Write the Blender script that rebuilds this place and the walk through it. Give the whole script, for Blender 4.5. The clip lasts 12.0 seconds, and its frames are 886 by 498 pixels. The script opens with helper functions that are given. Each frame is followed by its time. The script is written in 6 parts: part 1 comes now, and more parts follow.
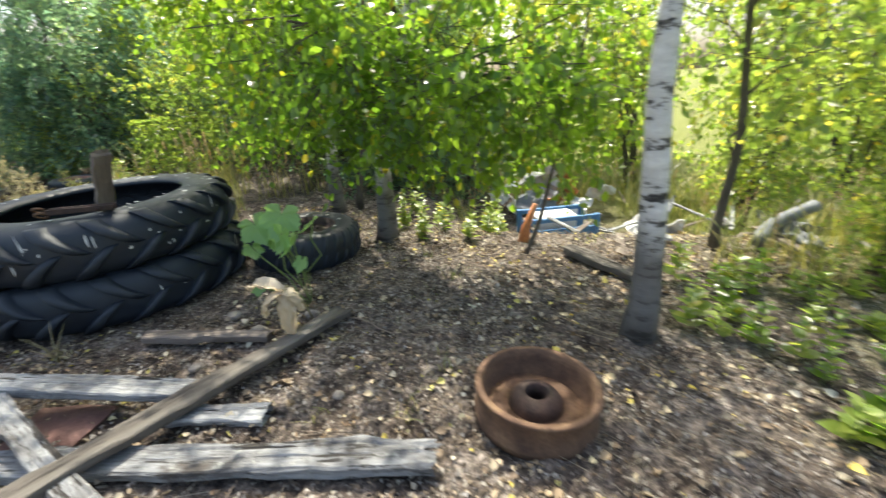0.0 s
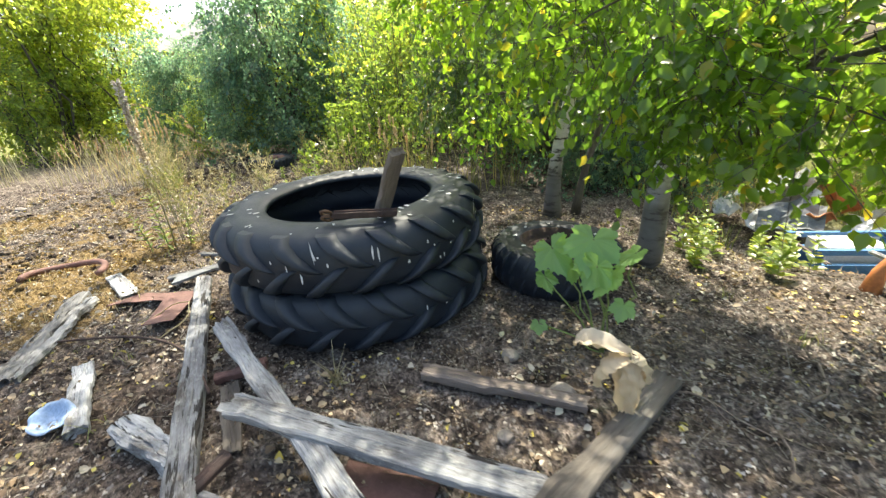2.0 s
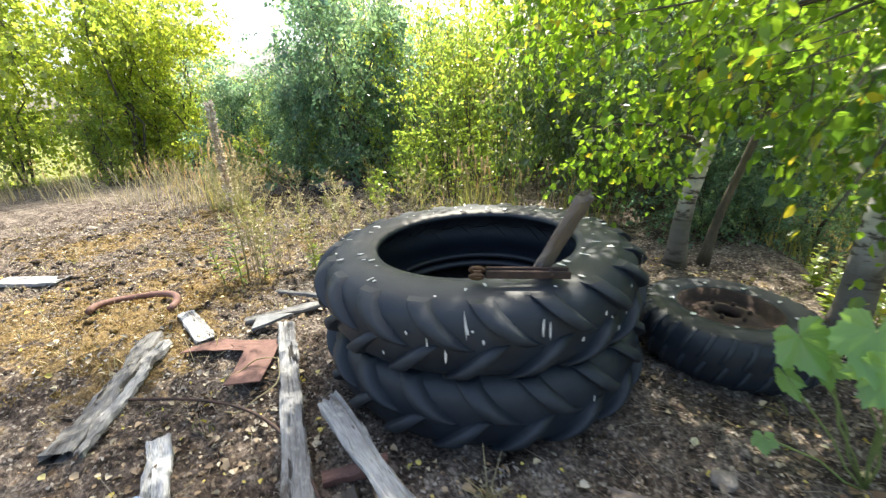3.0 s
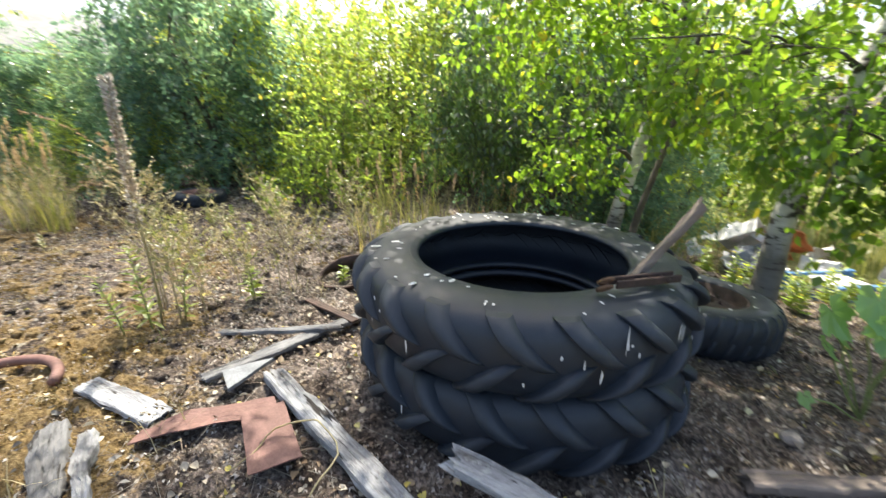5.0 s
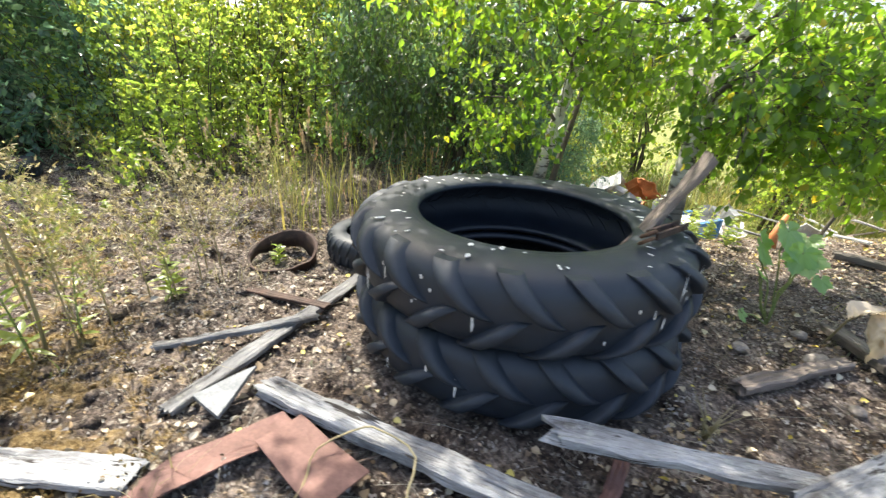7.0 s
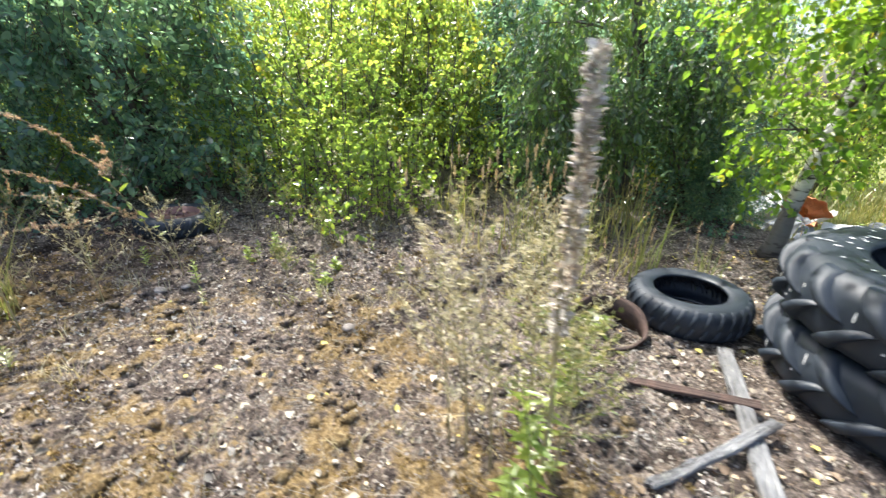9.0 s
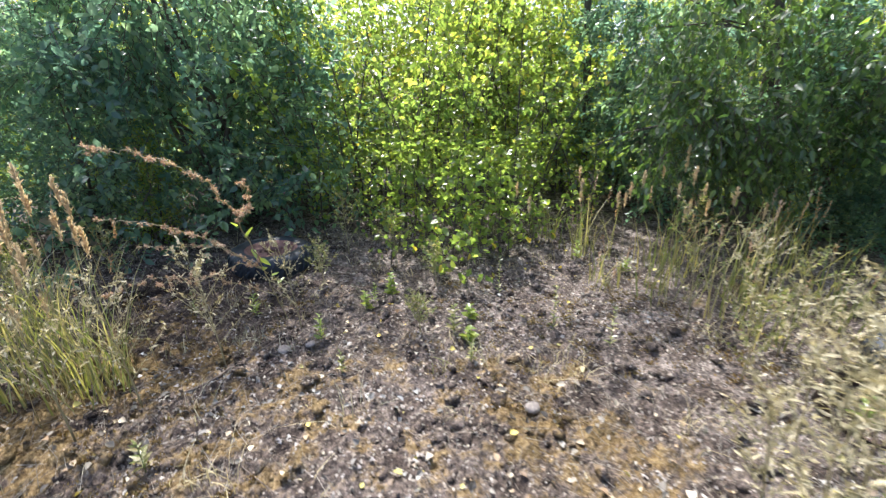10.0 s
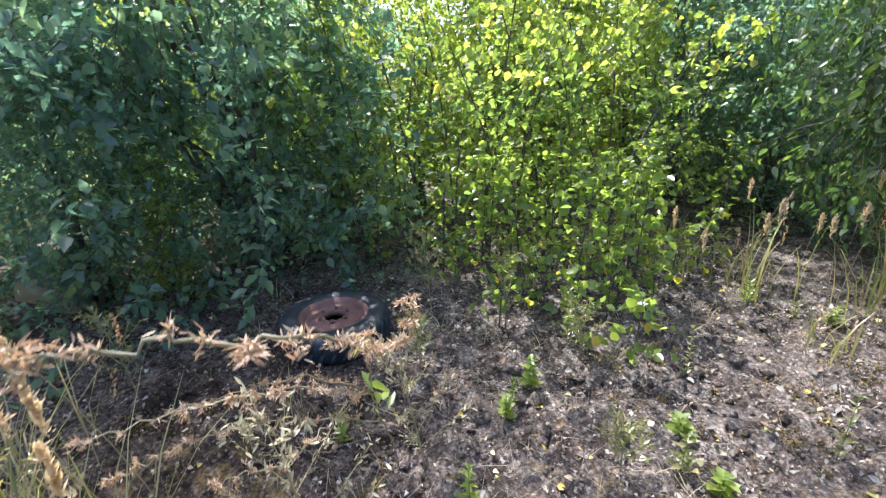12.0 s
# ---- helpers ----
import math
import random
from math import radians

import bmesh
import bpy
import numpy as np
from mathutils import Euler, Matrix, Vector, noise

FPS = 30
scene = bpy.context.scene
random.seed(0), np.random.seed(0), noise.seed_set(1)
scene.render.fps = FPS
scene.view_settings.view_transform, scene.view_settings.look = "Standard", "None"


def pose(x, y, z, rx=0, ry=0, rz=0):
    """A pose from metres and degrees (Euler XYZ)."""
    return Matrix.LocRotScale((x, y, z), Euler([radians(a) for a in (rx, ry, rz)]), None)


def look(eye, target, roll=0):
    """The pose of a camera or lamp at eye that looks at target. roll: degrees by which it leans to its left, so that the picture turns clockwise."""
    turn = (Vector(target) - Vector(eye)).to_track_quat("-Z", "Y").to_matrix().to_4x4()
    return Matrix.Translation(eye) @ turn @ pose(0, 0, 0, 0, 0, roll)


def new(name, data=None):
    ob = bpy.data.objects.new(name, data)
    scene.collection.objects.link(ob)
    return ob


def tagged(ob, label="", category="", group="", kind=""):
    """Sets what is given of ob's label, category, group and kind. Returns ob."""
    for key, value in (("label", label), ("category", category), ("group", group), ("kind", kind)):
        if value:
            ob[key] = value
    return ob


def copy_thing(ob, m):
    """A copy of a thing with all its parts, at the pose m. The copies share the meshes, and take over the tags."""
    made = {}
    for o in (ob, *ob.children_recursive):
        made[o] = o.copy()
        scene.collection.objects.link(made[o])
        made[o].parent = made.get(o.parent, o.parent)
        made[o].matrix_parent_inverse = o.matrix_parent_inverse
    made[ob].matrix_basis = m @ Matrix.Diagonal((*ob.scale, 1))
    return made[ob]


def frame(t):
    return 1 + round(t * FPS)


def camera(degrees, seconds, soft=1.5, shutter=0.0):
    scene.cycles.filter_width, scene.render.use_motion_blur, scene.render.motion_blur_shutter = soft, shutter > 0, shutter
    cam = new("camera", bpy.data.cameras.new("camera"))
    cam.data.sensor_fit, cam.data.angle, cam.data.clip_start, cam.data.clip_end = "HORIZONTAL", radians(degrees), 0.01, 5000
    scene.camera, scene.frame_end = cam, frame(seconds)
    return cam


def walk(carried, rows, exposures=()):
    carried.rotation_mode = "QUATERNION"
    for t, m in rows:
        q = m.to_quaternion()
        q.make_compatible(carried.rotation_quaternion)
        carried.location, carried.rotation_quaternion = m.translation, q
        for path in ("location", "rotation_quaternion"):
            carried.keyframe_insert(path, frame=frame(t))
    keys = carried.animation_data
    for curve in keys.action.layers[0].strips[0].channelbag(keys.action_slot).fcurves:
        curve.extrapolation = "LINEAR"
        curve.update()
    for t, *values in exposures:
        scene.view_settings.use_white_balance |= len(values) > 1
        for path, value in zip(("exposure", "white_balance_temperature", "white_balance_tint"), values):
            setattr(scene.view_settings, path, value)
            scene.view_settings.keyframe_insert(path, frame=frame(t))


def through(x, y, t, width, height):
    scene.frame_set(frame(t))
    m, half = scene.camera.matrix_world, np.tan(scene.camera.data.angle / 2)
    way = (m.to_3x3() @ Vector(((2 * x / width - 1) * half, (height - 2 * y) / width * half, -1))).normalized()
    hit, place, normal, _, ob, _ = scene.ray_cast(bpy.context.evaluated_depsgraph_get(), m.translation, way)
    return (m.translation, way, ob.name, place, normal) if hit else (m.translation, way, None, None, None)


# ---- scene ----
cam = camera(95.7, 12.0, soft=1.25, shutter=0.35)
PATH = [
    (0, (1.179, 1.817, 1.364), (0.772, 3.623, 0.608), -4.0),
    (0.5, (0.738, 2.004, 1.41), (-0.024, 3.699, 0.669), -4.2),
    (1, (0.365, 2.065, 1.417), (-0.65, 3.603, 0.639), -4.5),
    (1.5, (0.076, 2.111, 1.409), (-0.944, 3.629, 0.599), -4.6),
    (2, (-0.163, 2.095, 1.455), (-1.057, 3.7, 0.664), -4.5),
    (2.5, (-0.522, 2.128, 1.439), (-1.534, 3.74, 0.824), -3.2),
    (3, (-0.985, 2.253, 1.461), (-2.028, 3.828, 0.804), -3.3),
    (3.2, (-1.134, 2.286, 1.468), (-2.127, 3.885, 0.79), -3.7),
    (4.8, (-2.092, 2.088, 1.448), (-2.563, 3.944, 0.871), 0.5),
    (5, (-2.151, 2.045, 1.442), (-2.457, 3.917, 0.807), 1.0),
    (5.5, (-2.27, 1.932, 1.447), (-2.242, 3.794, 0.718), 1.3),
    (6, (-2.376, 1.921, 1.421), (-2.116, 3.747, 0.649), 1.7),
    (6.5, (-2.612, 2.065, 1.374), (-2.179, 3.846, 0.573), -0.1),
    (7, (-2.939, 2.231, 1.364), (-2.548, 4.034, 0.59), 3.8),
    (7.5, (-3.358, 2.425, 1.404), (-2.941, 4.199, 0.579), 2.6),
    (7.7, (-3.517, 2.504, 1.413), (-3.184, 4.307, 0.615), 1.6),
    (9.3, (-5.369, 3.348, 1.527), (-5.02, 5.182, 0.81), 1.3),
    (9.5, (-5.545, 3.486, 1.532), (-5.25, 5.341, 0.846), 0.0),
    (10, (-5.886, 3.869, 1.548), (-5.658, 5.729, 0.851), -0.6),
    (10.5, (-6.18, 4.192, 1.559), (-5.871, 6.047, 0.88), 0.4),
    (11, (-6.396, 4.531, 1.572), (-6.053, 6.384, 0.903), 0.8),
    (11.5, (-6.543, 4.938, 1.564), (-6.383, 6.812, 0.884), -1.1),
    (12, (-6.627, 5.147, 1.579), (-6.398, 7.007, 0.878), -3.4),
]
walk(cam, [(t, look(eye, target, roll)) for t, eye, target, roll in PATH], [(0, 1.34, 6650, 4), (1, 1.52, 6850, 4), (3.2, 1.58, 6750, 6), (5, 1.46, 6600, 8), (7.7, 1.64, 6600, 8), (9.4, 1.54, 5900, 11), (10, 1.38, 5800, 14), (10.5, 1.46, 5750, 15), (12, 1.52, 5600, 16)])

# ---------------------------------------------------------------- light
world = bpy.data.worlds.new("sky")
scene.world = world
world.use_nodes = True
wn = world.node_tree
wn.nodes.clear()
sky = wn.nodes.new("ShaderNodeTexSky")
sky.sky_type = "NISHITA"
sky.sun_disc = False
SUN_ELEV, SUN_YAW = 58.0, 18.0          # degrees; yaw to the left of +y
sky.sun_elevation = radians(SUN_ELEV)
sky.sun_rotation = radians(-SUN_YAW)
sky.dust_density = 5.0
sky.air_density = 1.0
wbg = wn.nodes.new("ShaderNodeBackground")
wbg.inputs["Strength"].default_value = 0.15
wout = wn.nodes.new("ShaderNodeOutputWorld")
wn.links.new(sky.outputs[0], wbg.inputs[0])
wn.links.new(wbg.outputs[0], wout.inputs[0])
sun_data = bpy.data.lights.new("sun", "SUN")
sun_data.energy = 3.8
sun_data.angle = radians(0.6)
sun_data.color = (1.0, 0.93, 0.82)
sun = new("sun", sun_data)
sd = Vector((-math.sin(radians(SUN_YAW)) * math.cos(radians(SUN_ELEV)), math.cos(radians(SUN_YAW)) * math.cos(radians(SUN_ELEV)), math.sin(radians(SUN_ELEV))))
sun.matrix_world = look(tuple(sd * 40), (0, 0, 0))


# ---------------------------------------------------------------- materials
def mat(name):
    m = bpy.data.materials.new(name)
    m.use_nodes = True
    nt = m.node_tree
    return m, nt, nt.nodes["Principled BSDF"]


def node(nt, kind, **props):
    n = nt.nodes.new(kind)
    for key, value in props.items():
        if key == "scale":
            n.inputs["Scale"].default_value = value
        elif key == "detail":
            n.inputs["Detail"].default_value = value
        elif key == "rough":
            n.inputs["Roughness"].default_value = value
    return n


def ramp(nt, source, stops):
    r = nt.nodes.new("ShaderNodeValToRGB")
    while len(r.color_ramp.elements) < len(stops):
        r.color_ramp.elements.new(0.5)
    for e, (p, c) in zip(r.color_ramp.elements, stops):
        e.position = p
        e.color = (*c, 1)
    nt.links.new(source, r.inputs[0])
    return r.outputs[0]


def mix(nt, fac, a, b, blend="MIX"):
    n = nt.nodes.new("ShaderNodeMix")
    n.data_type = "RGBA"
    n.blend_type = blend
    for sock, v in ((n.inputs[0], fac), (n.inputs[6], a), (n.inputs[7], b)):
        if isinstance(v, (int, float)):
            sock.default_value = v
        elif isinstance(v, tuple):
            sock.default_value = (*v, 1)
        else:
            nt.links.new(v, sock)
    return n.outputs[2]


def bump(nt, bsdf, height, strength, distance=0.01):
    b = nt.nodes.new("ShaderNodeBump")
    b.inputs["Strength"].default_value = strength
    b.inputs["Distance"].default_value = distance
    nt.links.new(height, b.inputs["Height"])
    nt.links.new(b.outputs[0], bsdf.inputs["Normal"])


def coords(nt, stretch=(1, 1, 1)):
    tc = nt.nodes.new("ShaderNodeTexCoord")
    mp = nt.nodes.new("ShaderNodeMapping")
    mp.inputs["Scale"].default_value = stretch
    nt.links.new(tc.outputs["Object"], mp.inputs[0])
    return mp.outputs[0]


def noise_tex(nt, vec, scale, detail=4.0, rough=0.6):
    n = node(nt, "ShaderNodeTexNoise", scale=scale, detail=detail, rough=rough)
    if vec is not None:
        nt.links.new(vec, n.inputs["Vector"])
    return n.outputs[0]


def surface(name, stops, scale=8.0, roughness=0.8, metallic=0.0, stretch=(1, 1, 1), bump_strength=0.4, second=None, bump_scale=60.0):
    """A worn surface: colour from a broad and a fine noise, fine relief."""
    m, nt, bsdf = mat(name)
    vec = coords(nt, stretch)
    broad = noise_tex(nt, vec, scale, 5)
    col = ramp(nt, broad, stops)
    fine = noise_tex(nt, vec, bump_scale, 4, 0.7)
    shade = ramp(nt, fine, [(0.25, (0.55, 0.55, 0.55)), (0.75, (1.25, 1.25, 1.25))])
    col = mix(nt, 0.7, col, shade, "MULTIPLY")
    if second:
        colour, amount, sc = second
        spots = ramp(nt, noise_tex(nt, vec, sc, 3), [(1 - amount - 0.06, (0, 0, 0)), (1 - amount + 0.06, (1, 1, 1))])
        col = mix(nt, spots, col, colour)
    nt.links.new(col, bsdf.inputs["Base Color"])
    bsdf.inputs["Roughness"].default_value = roughness
    bsdf.inputs["Metallic"].default_value = metallic
    bump(nt, bsdf, fine, bump_strength)
    return m


def leaf_material(name, stops, translucency=0.55, through=(2.5, 2.5, 0.65), gloss=0.34):
    """Leaf: each leaf has its own shade; light passes through it."""
    m, nt, bsdf = mat(name)
    geo = nt.nodes.new("ShaderNodeNewGeometry")
    col = ramp(nt, geo.outputs["Random Per Island"], stops)
    vec = coords(nt)
    tone = ramp(nt, noise_tex(nt, vec, 0.9, 2), [(0.3, (0.7, 0.8, 0.95)), (0.5, (1.0, 1.0, 0.95)), (0.7, (1.4, 1.25, 0.9))])
    col = mix(nt, 1.0, col, tone, "MULTIPLY")
    nt.links.new(col, bsdf.inputs["Base Color"])
    bsdf.inputs["Roughness"].default_value = gloss
    bsdf.inputs["Specular IOR Level"].default_value = 0.8
    tr = nt.nodes.new("ShaderNodeBsdfTranslucent")
    nt.links.new(mix(nt, 1.0, col, through, "MULTIPLY"), tr.inputs[0])
    ms = nt.nodes.new("ShaderNodeMixShader")
    ms.inputs[0].default_value = translucency
    nt.links.new(bsdf.outputs[0], ms.inputs[1])
    nt.links.new(tr.outputs[0], ms.inputs[2])
    nt.links.new(ms.outputs[0], nt.nodes["Material Output"].inputs[0])
    return m


M_BIRCH_LEAF = leaf_material("birch_leaf", [(0, (0.065, 0.118, 0.024)), (0.5, (0.092, 0.15, 0.03)), (0.94, (0.115, 0.178, 0.036)), (0.985, (0.2, 0.19, 0.035)), (1, (0.26, 0.2, 0.045))], 0.6, (3.6, 3.6, 1.4), gloss=0.28)
M_DARK_LEAF = leaf_material("bush_leaf", [(0, (0.075, 0.125, 0.098)), (0.6, (0.11, 0.172, 0.135)), (0.9, (0.15, 0.21, 0.15)), (1, (0.22, 0.28, 0.16))], 0.55, (2.9, 3.1, 2.3), gloss=0.22)
M_WILLOW_LEAF = leaf_material("narrow_leaf", [(0, (0.045, 0.08, 0.036)), (0.6, (0.068, 0.115, 0.048)), (0.9, (0.1, 0.15, 0.056)), (1, (0.17, 0.21, 0.08))], 0.42, (2.4, 2.6, 1.2), gloss=0.3)
M_PALE_LEAF = leaf_material("sapling_leaf", [(0, (0.085, 0.13, 0.045)), (0.55, (0.12, 0.17, 0.055)), (0.9, (0.17, 0.21, 0.065)), (0.96, (0.2, 0.2, 0.06)), (1, (0.27, 0.22, 0.05))], 0.58, (4.0, 3.8, 1.7), gloss=0.28)
M_FAR_LEAF = leaf_material("far_leaf", [(0, (0.095, 0.132, 0.044)), (0.5, (0.14, 0.182, 0.055)), (1, (0.21, 0.235, 0.076))], 0.62, (4.1, 3.9, 1.9), gloss=0.3)
M_BIG_LEAF = leaf_material("lobed_leaf", [(0, (0.2, 0.36, 0.11)), (1, (0.28, 0.44, 0.16))], 0.5, (1.7, 1.7, 1.1))
M_WEED = leaf_material("weed_leaf", [(0, (0.17, 0.25, 0.05)), (1, (0.32, 0.38, 0.09))], 0.5, (1.8, 1.7, 0.8))
M_GRASS = leaf_material("green_grass", [(0, (0.12, 0.16, 0.04)), (0.5, (0.24, 0.25, 0.09)), (1, (0.42, 0.36, 0.18))], 0.4, (1.5, 1.5, 0.9))
M_STRAW = leaf_material("dry_grass", [(0, (0.26, 0.23, 0.12)), (0.5, (0.4, 0.35, 0.21)), (1, (0.55, 0.5, 0.34))], 0.35, (1.2, 1.15, 0.9), 0.6)
M_THATCH = leaf_material("dead_thatch", [(0, (0.09, 0.078, 0.063)), (0.5, (0.21, 0.19, 0.16)), (1, (0.42, 0.39, 0.34))], 0.2, (1.1, 1.1, 1.0), 0.7)
M_SEED = leaf_material("dry_seed_head", [(0, (0.3, 0.19, 0.11)), (0.5, (0.46, 0.31, 0.2)), (1, (0.6, 0.48, 0.34))], 0.3, (1.2, 1.1, 0.9), 0.7)
M_HUSK = leaf_material("rusty_husk", [(0, (0.36, 0.22, 0.13)), (0.5, (0.5, 0.34, 0.22)), (1, (0.64, 0.5, 0.34))], 0.4, (1.3, 1.15, 0.9), 0.7)
M_PLUME = leaf_material("pale_plume", [(0, (0.5, 0.39, 0.25)), (1, (0.68, 0.56, 0.4))], 0.45, (1.2, 1.15, 0.95), 0.7)
M_WOOLLY = leaf_material("woolly_spike", [(0, (0.3, 0.24, 0.2)), (0.5, (0.5, 0.44, 0.39)), (1, (0.74, 0.7, 0.66))], 0.3, (1.2, 1.15, 1.0), 0.8)
M_DRY_LEAF = leaf_material("dry_leaf", [(0, (0.4, 0.31, 0.22)), (0.5, (0.52, 0.42, 0.31)), (1, (0.64, 0.55, 0.43))], 0.28, (1.15, 1.1, 1.0), 0.75)
M_LITTER = leaf_material("leaf_litter", [(0, (0.1, 0.065, 0.04)), (0.2, (0.22, 0.15, 0.09)), (0.45, (0.37, 0.285, 0.19)), (0.72, (0.5, 0.43, 0.32)), (0.86, (0.62, 0.56, 0.45)), (0.9, (0.5, 0.45, 0.12)), (1, (0.62, 0.5, 0.1))], 0.15, (1.1, 1.05, 0.9), 0.7)
M_CRUMB = leaf_material("brown_crumbs", [(0, (0.03, 0.019, 0.012)), (0.4, (0.085, 0.057, 0.036)), (0.75, (0.18, 0.125, 0.08)), (0.95, (0.34, 0.25, 0.165)), (1, (0.48, 0.39, 0.28))], 0.08, (1.0, 1.0, 0.9), 0.85)
M_MOSS = leaf_material("ochre_moss", [(0, (0.1, 0.065, 0.02)), (0.5, (0.18, 0.115, 0.03)), (1, (0.27, 0.2, 0.06))], 0.15, (1.1, 1.05, 0.9), 0.9)
M_CHIP = surface("wood_and_stone_chip", [(0.3, (0.2, 0.17, 0.145)), (0.5, (0.36, 0.325, 0.285)), (0.7, (0.56, 0.53, 0.48))], 9.0, 0.85)
M_TWIG = surface("twig", [(0.3, (0.1, 0.07, 0.05)), (0.7, (0.28, 0.23, 0.18))], 4, 0.85)
M_DARK_WOOD = surface("rotten_dark_wood", [(0.25, (0.045, 0.038, 0.032)), (0.55, (0.11, 0.095, 0.08)), (0.8, (0.2, 0.19, 0.17))], 8, 0.88, stretch=(0.15, 1.5, 1.5), bump_strength=0.9, second=((0.07, 0.085, 0.03), 0.25, 5), bump_scale=50)
M_BROWN_WOOD = surface("brown_rough_wood", [(0.3, (0.085, 0.066, 0.054)), (0.7, (0.27, 0.225, 0.19))], 7, 0.85, stretch=(0.2, 1.4, 1.4), bump_strength=0.8)
M_RUST = surface("rusted_iron", [(0.3, (0.07, 0.038, 0.025)), (0.55, (0.15, 0.085, 0.05)), (0.8, (0.26, 0.165, 0.09))], 9, 0.85, 0.1, bump_strength=0.5)
M_RUST_DARK = surface("dark_rusted_iron", [(0.3, (0.03, 0.022, 0.019)), (0.7, (0.095, 0.056, 0.043))], 12, 0.8, 0.2, bump_strength=0.5)
M_RED_SHEET = surface("rust_red_sheet", [(0.3, (0.11, 0.055, 0.045)), (0.6, (0.19, 0.1, 0.082)), (0.85, (0.27, 0.16, 0.13))], 5, 0.75, 0.05, bump_strength=0.3, second=((0.12, 0.08, 0.06), 0.25, 18))
M_SLATE = surface("grey_slate", [(0.3, (0.12, 0.13, 0.14)), (0.7, (0.22, 0.235, 0.25))], 8, 0.7, bump_strength=0.4)
M_STONE = surface("pale_stone", [(0.3, (0.18, 0.155, 0.13)), (0.7, (0.36, 0.32, 0.28))], 9, 0.85, bump_strength=0.6)
M_BLUE = surface("blue_paint", [(0.3, (0.05, 0.16, 0.36)), (0.7, (0.1, 0.26, 0.5))], 6, 0.5, bump_strength=0.15)
M_BLUE_LID = surface("light_blue_plastic", [(0.3, (0.25, 0.37, 0.56)), (0.7, (0.42, 0.53, 0.68))], 6, 0.45, bump_strength=0.15)
M_WHITE = surface("dirty_white_plastic", [(0.3, (0.55, 0.55, 0.54)), (0.7, (0.78, 0.78, 0.77))], 5, 0.55, bump_strength=0.15, second=((0.4, 0.36, 0.3), 0.2, 9))
M_ORANGE = surface("faded_orange_paint", [(0.3, (0.45, 0.15, 0.05)), (0.7, (0.6, 0.24, 0.09))], 7, 0.6, bump_strength=0.2, second=((0.25, 0.12, 0.06), 0.25, 12))
M_ROOF = surface("grey_roof_sheet", [(0.3, (0.2, 0.2, 0.19)), (0.7, (0.3, 0.3, 0.28))], 0.6, 0.8, bump_strength=0.2, bump_scale=5)
M_BARN = surface("grey_render_wall", [(0.3, (0.3, 0.28, 0.25)), (0.7, (0.42, 0.4, 0.36))], 0.5, 0.9, bump_strength=0.2, bump_scale=6)
M_BIRD = surface("bird_dropping", [(0.3, (0.6, 0.6, 0.58)), (0.7, (0.8, 0.8, 0.78))], 30, 0.8, bump_strength=0.1)
M_BARK_DARK = surface("dark_bark", [(0.3, (0.05, 0.042, 0.035)), (0.7, (0.16, 0.14, 0.115))], 9, 0.9, stretch=(1, 1, 0.35), bump_strength=1.0)
M_STEM_GREEN = surface("green_stem", [(0.3, (0.13, 0.2, 0.05)), (0.7, (0.26, 0.3, 0.1))], 10, 0.7)


